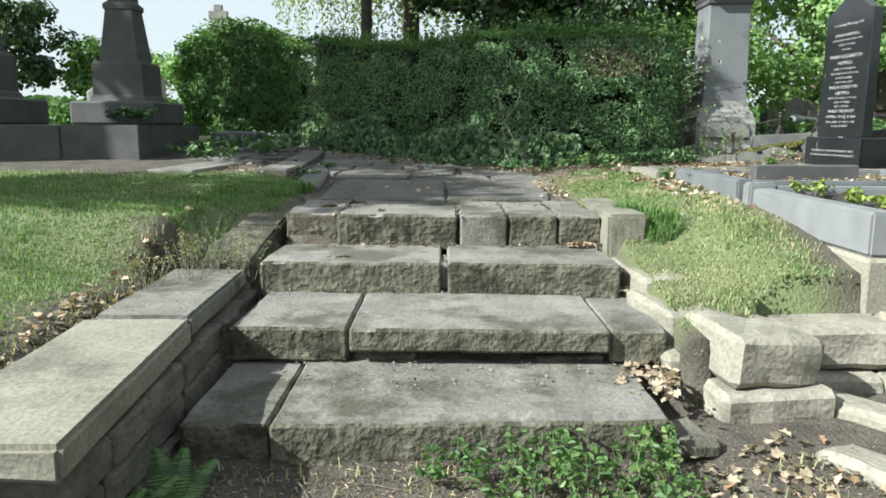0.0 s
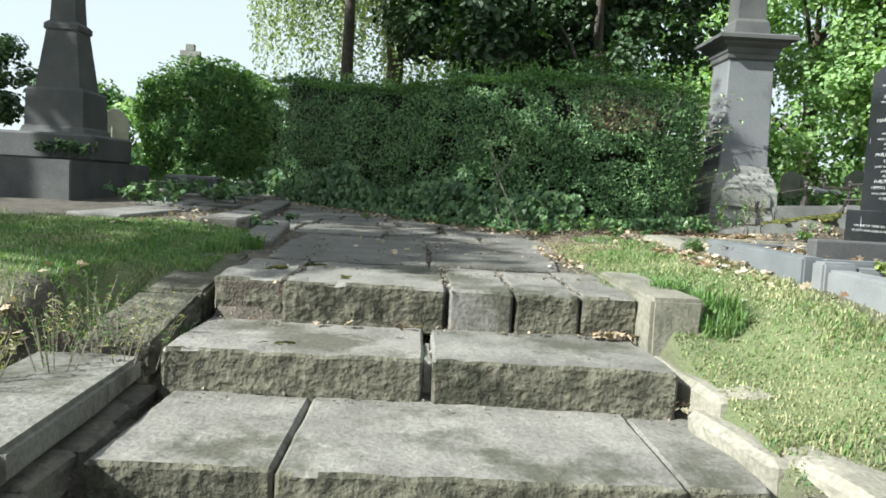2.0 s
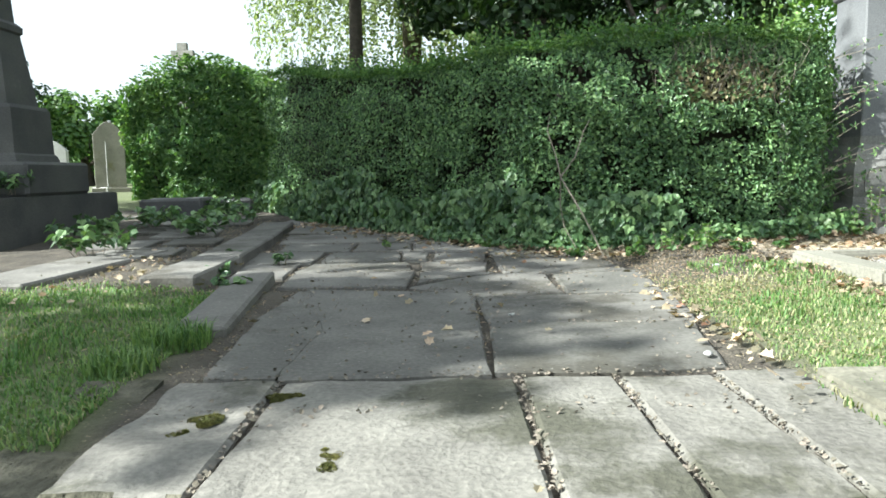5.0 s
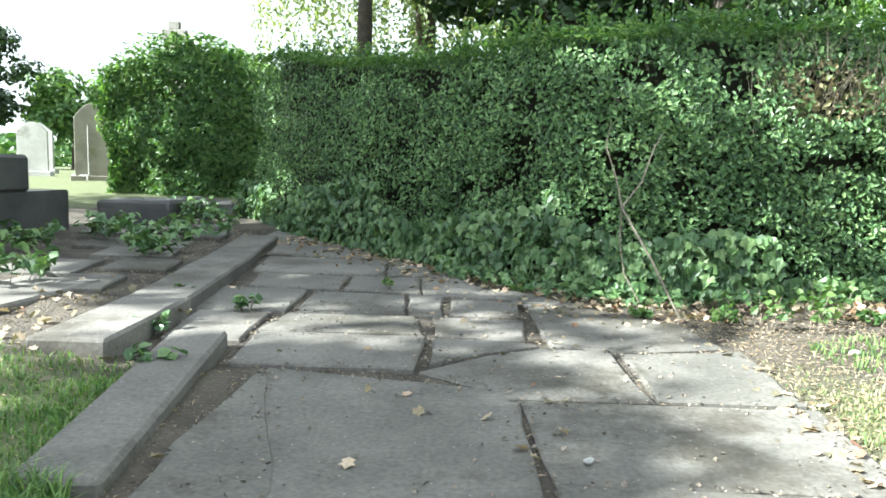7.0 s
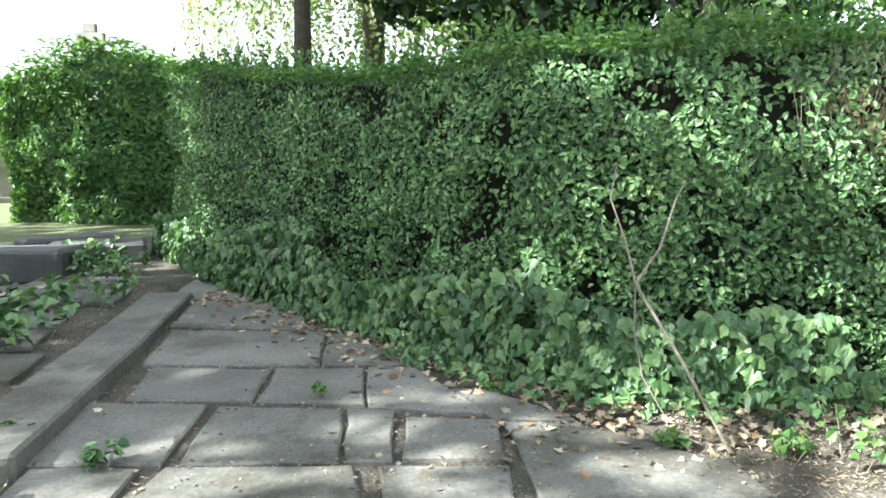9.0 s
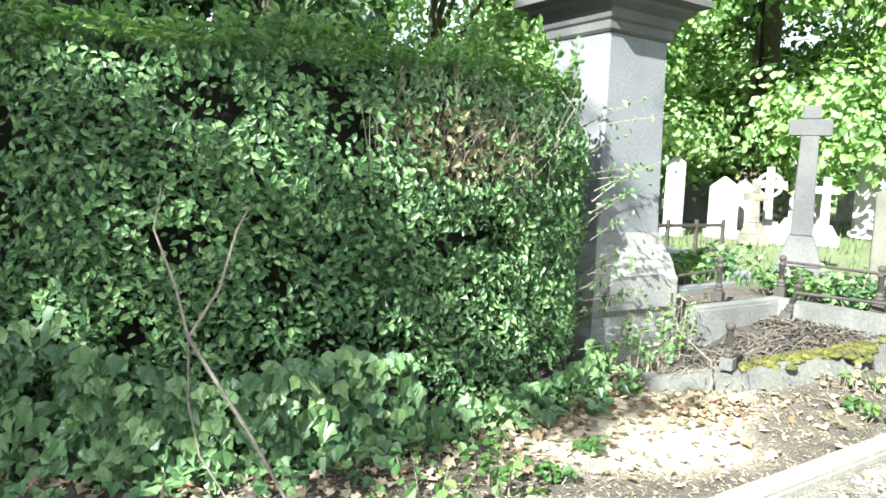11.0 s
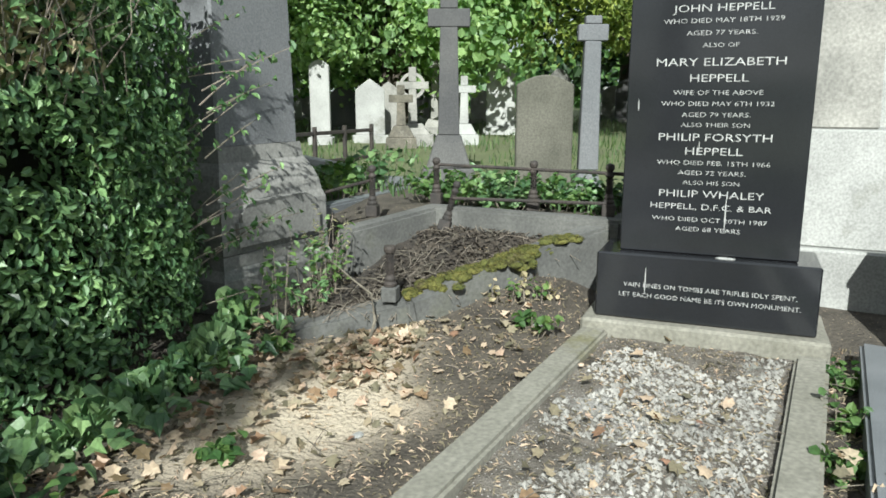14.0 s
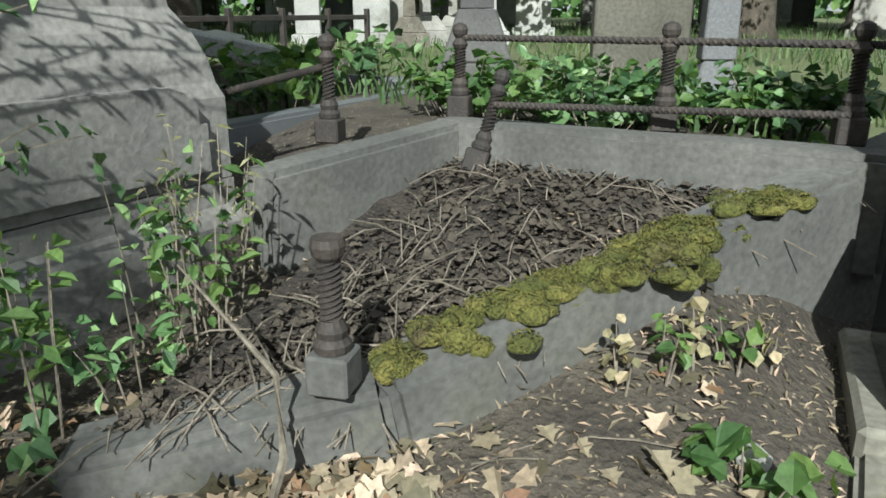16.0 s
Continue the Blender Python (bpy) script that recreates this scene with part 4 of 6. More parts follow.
kerb_set("grave_kerb", "moss-stained sandstone kerb around a gravel grave", [
    (2.48, 4.25, 8.34, 8.47, 0.98, 1.205), (2.48, 4.25, 7.42, 7.55, 0.98, 1.205), (2.28, 2.478, 7.42, 8.47, 0.96, 1.202)], M_kerb, 5)
kerb_set("grave_kerb", "dark grey granite kerb around a leaf-strewn grave", [
    (2.58, 4.45, 7.19, 7.31, 0.98, 1.235), (2.44, 2.578, 5.72, 7.31, 0.95, 1.25), (2.58, 4.4, 5.72, 5.84, 0.98, 1.24)], M_greygran, 9)
kerb_set("grave_kerb", "pale grey granite kerb on a sandstone plinth", [
    (2.47, 2.62, 3.9, 5.50, 0.95, 1.20), (2.45, 2.66, 5.505, 5.64, 0.95, 1.24), (2.62, 4.4, 3.9, 4.05, 0.95, 1.19), (2.66, 4.4, 5.5, 5.63, 0.95, 1.21)], M_lightgran, 12)
plinth = thing("plinth", "low sandstone plinth under a grave kerb", "plinth")
bm = box(2.44, 4.45, 3.86, 5.66, 0.62, 0.946, 0.02)
roughen(bm, 0.006, 4, 4, 3)
part("slab", bm, M_wallcap, plinth)


def bed(name, label, x0, x1, y0, y1, z, mat, amp=0.02):
    bm = bmesh.new()
    bmesh.ops.create_grid(bm, x_segments=40, y_segments=40, size=0.5, matrix=Matrix.Translation(((x0 + x1) / 2, (y0 + y1) / 2, z)) @ Matrix.Diagonal((x1 - x0, y1 - y0, 1, 1)))
    for v in bm.verts:
        v.co.z += amp * (noise.noise(v.co * 3) + 0.6 * noise.noise(v.co * 11))
    return tagged(part(name, bm, mat, None), label, "ground", kind="structure")


M_gravel = material("grave_gravel", (0.10, 0.085, 0.068), (0.20, 0.18, 0.155), 7.0, 0.95, c3=(0.32, 0.31, 0.295), patch=0.58, fine=120, bump=1.0, dist=0.02, spots=(70.0, 0.25, (0.50, 0.48, 0.45)))
M_mulch = material("dark_leaf_mould", (0.030, 0.025, 0.021), (0.060, 0.050, 0.041), 8.0, 0.98, fine=70, bump=1.0, dist=0.03, spots=(55.0, 0.20, (0.15, 0.125, 0.095)))
bed("gravel_bed", "white and brown gravel with dry leaves in a grave", 2.44, 4.26, 7.52, 8.38, 1.16, M_gravel)
bed("leaf_bed", "grave bed of gravel covered in dry leaves", 2.55, 4.45, 5.8, 7.22, 1.19, M_gravel)
bed("leaf_bed", "grave bed with low green plants", 2.6, 4.4, 3.84, 5.52, 1.15, M_mulch)

# grey granite monument beside it
grey = thing("monument", "low grey granite monument with a framed panel", "monument", at=(4.36, 6.50, 1.16), rz=-88)
part("base", box(-0.47, 0.47, -0.06, 0.36, -0.08, 0.11, 0.01), M_greygran, grey)
part("die", box(-0.39, 0.39, 0.0, 0.30, 0.112, 0.80, 0.012), M_greygran, grey)
bm = bmesh.new()
moulding(bm, 0, 0.15, [(0.40, 0.16, 0.802), (0.43, 0.19, 0.83), (0.43, 0.19, 0.86), (0.41, 0.17, 0.875)])
part("cap", bm, M_greygran, grey)
for x0, x1, z0, z1 in ((-0.30, 0.30, 0.215, 0.23), (-0.30, 0.30, 0.665, 0.68), (-0.30, -0.285, 0.23, 0.665), (0.285, 0.30, 0.23, 0.665)):
    part("panel_frame", box(x0, x1, -0.012, 0.002, z0, z1, 0.003), M_greygran, grey)
lettering("STANLEY", 0.075, 0.0, 0.57, -0.001, grey, mat=M_faint)
lettering("PASSED AWAY", 0.045, 0.0, 0.49, -0.001, grey, mat=M_faint)
side = thing("pedestal", "small grey granite pedestal with a moulded cap", "pedestal", at=(4.52, 6.99, 1.13), rz=-88)
part("shaft", box(-0.12, 0.12, 0.0, 0.22, 0.10, 0.66, 0.008), M_greygran, side)
part("foot", box(-0.135, 0.135, -0.02, 0.24, -0.05, 0.10, 0.01), M_greygran, side)
part("cap", box(-0.13, 0.13, -0.015, 0.235, 0.662, 0.70, 0.008), M_greygran, side)
lid = thing("stone_edge", "dark tilted granite edging block on leaves", "kerb", at=(3.25, 6.32, 1.19))
part("block", box(-0.45, 0.45, -0.06, 0.06, -0.02, 0.15, 0.012), M_dark, lid)

# tall white cross monument behind the black stone
cross = thing("cross_monument", "tall grey cross on a bright white stepped plinth", "monument", at=(5.15, 7.46, 1.12), rz=-88)
part("step", box(-0.42, 0.42, -0.03, 0.6, -0.05, 0.38, 0.01), M_white, cross, "white plinth block")
bm = bmesh.new()
add_frustum(bm, 0, 0.29, 0.382, 0.985, 0.74, 0.54, 0.54, 0.46, 0.008)
part("plinth", bm, M_white, cross, "white tapered plinth")
bm = bmesh.new()
add_frustum(bm, 0, 0.29, 0.987, 2.25, 0.345, 0.24, 0.24, 0.18, 0.008)
part("shaft", bm, M_grave, cross)
bm = bmesh.new()
add_box(bm, -0.36, 0.36, 0.21, 0.37, 2.252, 2.47, 0.01)
add_box(bm, -0.13, 0.13, 0.205, 0.375, 2.472, 2.82, 0.01)
part("cross_head", bm, M_grave, cross)
for sx in (-1, 1):
    bm = bmesh.new()
    ring = [(sx * (0.12 + 0.02), 2.25), (sx * 0.30, 2.25), (sx * 0.24, 2.16), (sx * 0.135, 2.08)]
    add_extrude(bm, ring if sx < 0 else ring[::-1], 0.24, 0.34)
    bmesh.ops.recalc_face_normals(bm, faces=bm.faces)
    part("ring_quarter", bm, M_grave, cross)
    bm = bmesh.new()
    bmesh.ops.create_uvsphere(bm, u_segments=10, v_segments=6, radius=0.035, matrix=Matrix.Translation((sx * 0.17, 0.215, 2.235)))
    part("boss", bm, M_dark, cross)


def obelisk(name, label, x, y, z, w, h, base_h, mat, group="obelisks"):
    root = thing(name, label, "obelisk", group, at=(x, y, z))
    bm = bmesh.new()
    add_frustum(bm, 0, 0, base_h + 0.002, base_h + h * 0.88, w, w, w * 0.7, w * 0.7, 0.006)
    part("shaft", bm, mat, root)
    bm = bmesh.new()
    add_frustum(bm, 0, 0, base_h + h * 0.882, base_h + h, w * 0.7, w * 0.7, 0.02, 0.02)
    part("tip", bm, mat, root)
    part("base", box(-w * 0.75, w * 0.75, -w * 0.75, w * 0.75, -0.1, base_h, 0.015), mat, root)
    return root


obelisk("obelisk", "small bright white marble obelisk", 7.6, 7.28, 1.50, 0.26, 0.95, 0.38, M_white)


def headstone(x, y, z, w, h, rz, kind, mat, label, tilt=0.0):
    root = thing("headstone", label, "headstone", "old headstones", at=(x, y, z), rz=rz)
    root.matrix_world = pose(x, y, z, tilt, 0, rz)
    t = 0.09
    part("stone", slab_mesh(arch_outline(w, 0.1, h * (0.82 if kind != "flat" else 0.93), h, "round" if kind == "flat" else kind, 10), -t / 2, t / 2, 0.008), mat, root)
    part("base", box(-w * 0.62, w * 0.62, -0.14, 0.14, -0.12, 0.10, 0.012), mat, root)
    return root


def cross_stone(x, y, z, w, h, rz, mat, label, wheel=False, foot=0.3, width=0.12):
    root = thing("grave_cross", label, "grave cross", "grave crosses", at=(x, y, z), rz=rz)
    bm = bmesh.new()
    add_frustum(bm, 0, 0, -0.1, foot * 0.45, w * 1.35, w * 0.9, w * 1.25, w * 0.85, 0.01)
    add_frustum(bm, 0, 0, foot * 0.452, foot, w * 1.1, w * 0.7, w * 0.6, w * 0.45, 0.01)
    part("base", bm, mat, root)
    za = h - w * 0.55
    bm = bmesh.new()
    add_frustum(bm, 0, 0, foot + 0.002, za - width * 0.5, width * 1.25, width * 0.9, width, width * 0.8, 0.006)
    part("shaft", bm, mat, root)
    bm = bmesh.new()
    add_box(bm, -w / 2, w / 2, -width * 0.38, width * 0.38, za - width * 0.5 + 0.002, za + width * 0.5, 0.006)
    add_box(bm, -width / 2, width / 2, -width * 0.38, width * 0.38, za + width * 0.5 + 0.002, h, 0.006)
    part("cross_head", bm, mat, root)
    if wheel:
        bm = bmesh.new()
        n, r0, r1 = 28, w * 0.30, w * 0.40
        for i in range(n):
            a, b = 2 * math.pi * i / n, 2 * math.pi * (i + 1) / n
            q = []
            for yy in (-width * 0.28, width * 0.28):
                for r, g in ((r0, a), (r1, a), (r1, b), (r0, b)):
                    q.append(bm.verts.new((r * math.cos(g), yy, za + r * math.sin(g))))
            for f in ((0, 1, 2, 3), (7, 6, 5, 4), (1, 5, 6, 2), (0, 3, 7, 4)):
                bm.faces.new([q[k] for k in f])
        part("wheel", bm, mat, root)
    return root


# beyond the iron-railed plot
headstone(6.34, 9.47, 1.38, 0.43, 1.05, -62, "flat", M_olive, "plain brown sandstone headstone with a curved top")
cross_stone(6.45, 9.15, 1.38, 0.22, 1.47, -64, M_pillar, "tall dark narrow stone cross on a block", foot=0.34, width=0.12)
cross_stone(6.74, 10.5, 1.42, 0.36, 1.70, -62, M_dark, "tall dark stone cross on a tapered base", foot=0.52, width=0.15)

# ---- plot with twisted iron rails ----
P1, P2, P3, P4 = Vector((3.77, 9.15, 1.345)), Vector((4.92, 8.44, 1.62)), Vector((5.02, 9.72, 1.605)), Vector((4.22, 9.90, 1.555))
P5 = Vector((3.43, 9.58, 1.245))
plot = thing("plot_kerb", "damp grey stone kerb around a neglected grave plot", "grave kerb", "grave kerbs")


def kerb_between(a, b, w, h, seed, root=plot, mat=M_plot, side=1):
    d = b - a
    bm = bmesh.new()
    add_box(bm, min(0, side * w), max(0, side * w), 0, d.length - 0.004, -h, 0, 0.018, 2)
    roughen(bm, 0.005, 5, 3, seed)
    ob = part("kerb_stone", bm, mat, root)
    ob.matrix_world = Matrix.Translation(a) @ d.to_track_quat("Y", "Z").to_matrix().to_4x4()
    return ob


mid = P1.lerp(P2, 0.52)
kerb_between(P1, mid, 0.15, 0.34, 1, side=-1)
kerb_between(mid + Vector((0, 0, 0.006)), P2 + Vector((0.30, -0.19, 0.06)), 0.15, 0.42, 2, side=-1)
kerb_between(P2, P3, 0.13, 0.30, 3, side=-1)
kerb_between(P3, P4, 0.13, 0.30, 4, side=-1)
kerb_between(P5, P1 + Vector((0.0, 0.0, -0.004)), 0.16, 0.28, 5, side=-1)
bm = bmesh.new()
NX = 34
for j in range(NX + 1):
    for i in range(NX + 1):
        a = P5.lerp(P1, j / NX) + Vector((0.12, 0, 0))
        b = (P3 + Vector((0.02, 0.03, 0))).lerp(P2, j / NX)
        p = a.lerp(b, i / NX)
        p.z = 1.255 + 0.255 * i / NX + 0.02 * noise.noise(p * 4) + 0.012 * noise.noise(p * 12)
        bm.verts.new(p)
bm.verts.ensure_lookup_table()
for j in range(NX):
    for i in range(NX):
        k = j * (NX + 1) + i
        bm.faces.new([bm.verts[m] for m in (k, k + NX + 1, k + NX + 2, k + 1)])
bmesh.ops.recalc_face_normals(bm, faces=bm.faces)
tagged(part("mould_bed", bm, M_mulch, None, smooth=True), "dark leaf mould and broken twigs inside the plot", "ground", kind="structure")


def twisted_rod(bm, a, b, r, turns, n=40):
    """A square bar with a twist."""
    a, b = Vector(a), Vector(b)
    d = (b - a).normalized()
    u = d.orthogonal().normalized()
    v = d.cross(u)
    rings = []
    for i in range(n + 1):
        p, g = a.lerp(b, i / n), 2 * math.pi * turns * i / n
        rings.append([bm.verts.new(p + (u * math.cos(g + k * math.pi / 2) + v * math.sin(g + k * math.pi / 2)) * r) for k in range(4)])
    for p, q in zip(rings, rings[1:]):
        for k in range(4):
            bm.faces.new((p[k], p[(k + 1) % 4], q[(k + 1) % 4], q[k]))
    bm.faces.new(rings[0][::-1])
    bm.faces.new(rings[-1])


def iron_post(at, label, broken=False, tilt=(0, 0), h=0.40):
    root = thing("iron_post", label, "iron post", "twisted rail posts", at=at)
    root.matrix_world = pose(*at, tilt[0], tilt[1], 15)
    bm = bmesh.new()
    add_box(bm, -0.036, 0.036, -0.036, 0.036, 0, 0.07, 0.005)
    part("block", bm, M_plot if broken else M_iron, root)
    bm = bmesh.new()
    add_lathe(bm, [(0.030, 0.072), (0.032, 0.085), (0.024, 0.095), (0.027, 0.108), (0.019, 0.125)], 12)
    part("collar", bm, M_iron, root)
    bm = bmesh.new()
    twisted_rod(bm, (0, 0, 0.125), (0, 0, h * (0.72 if broken else 0.75)), 0.020, 2.5, 36)
    part("twisted_shaft", bm, M_iron, root)
    bm = bmesh.new()
    if broken:
        add_lathe(bm, [(0.018, h * 0.72), (0.026, h * 0.75), (0.029, h * 0.80), (0.026, h * 0.84), (0.010, h * 0.83)], 12)
    else:
        z = h * 0.75
        add_lathe(bm, [(0.020, z), (0.026, z + 0.012), (0.019, z + 0.022), (0.014, z + 0.03), (0.023, z + 0.042), (0.026, z + 0.056), (0.020, z + 0.070), (0.006, z + 0.077)], 12)
    part("finial", bm, M_iron, root)
    return root


iron_post(P1 + Vector((-0.035, 0.085, -0.004)), "short broken iron post with twisted stem on a stone block", True, h=0.31)
iron_post(P3 + Vector((0.0, -0.03, -0.004)), "rusty iron rail post with twisted stem", h=0.29)
iron_post(P2.lerp(P3, 0.46) + Vector((0.03, 0, -0.004)), "rusty iron rail post with a ball finial", h=0.29)
iron_post(P2.lerp(P3, 0.10) + Vector((0.03, 0, -0.004)), "rusty iron rail post with a ball finial", h=0.29)
iron_post(P3.lerp(P4, 0.50) + Vector((0.0, 0.10, -0.02)), "rusty iron rail post beside the pillar", h=0.31)
iron_post(Vector((4.84, 9.545, 1.465)), "leaning iron post against the back kerb", tilt=(14, 12), h=0.32)


def iron_rail(a, b, label):
    root = thing("iron_rail", label, "iron rail", "twisted rails")
    bm = bmesh.new()
    twisted_rod(bm, a, b, 0.011, 16, 110)
    part("bar", bm, M_iron, root)


iron_rail(P3 + Vector((0.0, -0.03, 0.245)), P2.lerp(P3, 0.10) + Vector((0.03, 0, 0.235)), "rusty twisted iron rail between posts")
iron_rail(P2.lerp(P3, 0.10) + Vector((0.03, 0, 0.235)), P2.lerp(P3, -0.35) + Vector((0.05, 0, 0.225)), "rusty twisted iron rail behind the headstone")
iron_rail(Vector((4.88, 9.50, 1.665)), P2.lerp(P3, 0.10) + Vector((0.0, 0, 0.07)), "sagging rusty twisted iron rail")
iron_rail(P3.lerp(P4, 0.50) + Vector((0.0, 0.10, 0.20)), Vector((4.38, 10.16, 1.70)), "rusty twisted iron rail beside the pillar")
# neighbouring plot beyond the left kerb
kerb_set("grave_kerb", "grey slate kerb of a neighbouring grave", [(4.55, 6.6, 10.42, 10.54, 1.2, 1.56), (6.55, 6.67, 10.55, 12.0, 1.2, 1.56)], M_greygran, 21)
fallen = thing("fallen_cross", "fallen white stone cross lying among weeds", "grave cross", "grave crosses", at=(5.95, 11.45, 1.66), rz=35)
bm = bmesh.new()
add_box(bm, -0.085, 0.085, -0.50, 0.48, 0.0, 0.11, 0.01)
part("shaft", bm, M_white, fallen)
part("arm", box(-0.30, 0.30, 0.10, 0.27, 0.014, 0.118, 0.01), M_white, fallen)
fallen.rotation_euler = (radians(12), 0, radians(35))
kerb_set("stone_block", "mossy block of a fallen monument", [(5.65, 6.3, 11.1, 11.75, 1.3, 1.64)], M_rubble, 31, "fallen blocks")

# ---- field of older graves ----
rnd = random.Random(21)
FIELD = [  # along the view: angle clockwise from +y, distance, kind, width, height
    (53.6, 12.6, "flat", 0.30, 1.25, M_white, "narrow tall white marble headstone"), (57.0, 13.0, "point", 0.46, 0.98, M_white, "white marble headstone with a pointed top"),
    (58.3, 13.6, "point", 0.40, 0.95, M_grave, "grey headstone with a pointed top"), (62.6, 15.6, "round", 0.5, 0.9, M_grave, "small grey old headstone"),
    (66.2, 15.5, "point", 0.55, 1.35, M_white, "pale headstone with a carved top"), (55.0, 16.5, "round", 0.6, 0.9, M_dark, "dark worn old headstone"),
    (88.4, 14.5, "round", 0.52, 1.0, M_grave, "grey headstone with a round top"), (90.8, 13.5, "ogee", 0.55, 0.95, M_white, "white headstone with a shaped top"),
    (86.6, 16.5, "ogee", 0.6, 1.25, M_grave, "tall pale old headstone"), (93.4, 15.5, "round", 0.6, 1.0, M_grave, "grey headstone with a round top"),
    (95.5, 13.0, "point", 0.5, 0.9, M_white, "plain white marble headstone"), (89.6, 18.0, "ogee", 0.7, 1.3, M_grave, "large grey old headstone"),
    (84.9, 18.0, "round", 0.6, 1.0, M_grave, "plain grey worn headstone"), (97.5, 16.0, "round", 0.6, 1.0, M_grave, "plain grey worn headstone"), (92.3, 19.0, "round", 0.6, 1.1, M_dark, "dark worn old headstone"),
    (42.5, 15.0, "round", 0.6, 0.9, M_white, "plain white marble headstone"), (46.0, 17.0, "point", 0.5, 1.0, M_white, "plain white marble headstone"), (36.0, 16.5, "round", 0.5, 0.9, M_grave, "plain grey worn headstone")]
for ang, dist, kind, w, h, mat, label in FIELD:
    x, y = math.sin(radians(ang)) * dist, 7 + math.cos(radians(ang)) * dist
    headstone(x, y, ground_z(x, y) + 0.02, w, h, -ang + rnd.uniform(-14, 14), kind, mat, label, rnd.uniform(-3, 3))
for ang, dist, w, h, mat, wheel, label in ((60.0, 12.2, 0.48, 1.12, M_grave, True, "grey carved stone wheel cross"), (59.2, 11.6, 0.34, 0.86, M_rubble, False, "small brown stone cross"),
                                           (63.6, 12.6, 0.36, 1.02, M_white, False, "small white marble cross"), (61.5, 15.0, 0.4, 1.5, M_grave, False, "tall grey stone cross"),
                                           (94.3, 17.5, 0.5, 1.3, M_grave, False, "plain grey stone cross"), (50.5, 18.0, 0.5, 1.4, M_white, False, "plain white stone cross")):
    x, y = math.sin(radians(ang)) * dist, 7 + math.cos(radians(ang)) * dist
    cross_stone(x, y, ground_z(x, y) + 0.02, w, h, -ang, mat, label, wheel, 0.30, 0.11)
for i in range(46):
    ang, dist = rnd.uniform(20, 104), rnd.uniform(18, 32)
    x, y = math.sin(radians(ang)) * dist, 7 + math.cos(radians(ang)) * dist
    k = rnd.choice(("round", "point", "ogee", "flat"))
    headstone(x, y, ground_z(x, y) + 0.02, rnd.uniform(0.5, 0.8), rnd.uniform(0.8, 1.5), -ang + rnd.uniform(-20, 20), k, rnd.choice((M_grave, M_white, M_grave, M_dark)), "weathered old headstone among many", rnd.uniform(-4, 4))
# beyond the turn of the path
for x, y, k, w, h in ((-8.5, 21.5, "point", 0.34, 1.45), (-7.55, 23.0, "point", 0.3, 0.95), (-8.6, 22, "round", 0.6, 1.2), (-10.5, 23, "round", 0.7, 1.3), (-6.7, 24, "round", 0.5, 1.3), (-12, 26, "point", 0.7, 1.4)):
    headstone(x, y, ground_z(x, y) + 0.02, w, h, rnd.uniform(-20, 20), k, M_white if h > 1.25 else M_grave, "pale headstone beyond the path")
headstone(-8.3, 21.5, ground_z(-8.3, 21.5), 0.7, 1.7, 20, "round", M_kerb, "brown headstone with a round top beside the hedge")
cross_stone(-6.05, 20.6, 1.3, 0.5, 3.55, 5, M_grave, "tall weathered stone cross behind the hedge", foot=2.4, width=0.22)
iron = thing("iron_fence", "low black iron railing around a grave", "fence")
for i in range(5):
    part("post", box(6.2 + 0.55 * i, 6.24 + 0.55 * i, 12.4, 12.44, 1.3, 1.95, 0.004), M_iron, iron)
part("rail", box(6.2, 8.45, 12.405, 12.435, 1.86, 1.90, 0.004), M_iron, iron)
part("rail", box(6.2, 8.45, 12.405, 12.435, 1.55, 1.59, 0.004), M_iron, iron)

# ---- obelisks left of the path ----
kerb_set("tomb_base", "large dark stone tomb base in two blocks", [(-5.02, -3.97, 9.82, 12.25, 1.0, 1.64), (-8.2, -5.035, 9.82, 12.25, 1.0, 1.63)], M_dark, 41, "tomb bases")


def dark_obelisk(x, y, z, k, label):
    root = thing("obelisk", label, "obelisk", "dark obelisks", at=(x, y, z))
    part("lower_block", box(-0.60 * k, 0.60 * k, -0.60 * k, 0.60 * k, 0, 0.33 * k, 0.03), M_dark, root)
    bm = bmesh.new()
    moulding(bm, 0, 0, [(0.40 * k, 0.40 * k, 0.332 * k), (0.38 * k, 0.38 * k, 0.40 * k), (0.36 * k, 0.36 * k, 0.42 * k), (0.35 * k, 0.35 * k, 0.86 * k), (0.33 * k, 0.33 * k, 0.90 * k)])
    part("pedestal", bm, M_dark, root)
    bm = bmesh.new()
    moulding(bm, 0, 0, [(0.275 * k, 0.275 * k, 0.902 * k), (0.19 * k, 0.19 * k, 1.62 * k), (0.21 * k, 0.21 * k, 1.64 * k), (0.21 * k, 0.21 * k, 1.70 * k), (0.17 * k, 0.17 * k, 1.74 * k)])
    part("waist", bm, M_dark, root)
    bm = bmesh.new()
    moulding(bm, 0, 0, [(0.16 * k, 0.16 * k, 1.742 * k), (0.10 * k, 0.10 * k, 3.0 * k), (0.01, 0.01, 3.15 * k)])
    part("shaft", bm, M_dark, root)
    return root


dark_obelisk(-4.56, 10.98, 1.64, 1.0, "dark soot-stained stone obelisk on stepped blocks")
dark_obelisk(-7.05, 11.3, 1.63, 1.22, "massive dark stone obelisk on a wide block")
for i, (x, y, w, d, h) in enumerate(((-3.5, 12.9, 0.8, 0.5, 0.3), (-3.3, 13.9, 0.9, 0.6, 0.22), (-3.9, 14.6, 1.0, 0.5, 0.2))):
    root = thing("fallen_block", "dark fallen stone block among ivy", "stone block", "fallen blocks", at=(x, y, ground_z(x, y) - 0.03), rz=20 * i)
    part("block", stone(w, d, h, 0.02, 0.03, 3, 200 + i), M_dark, root)


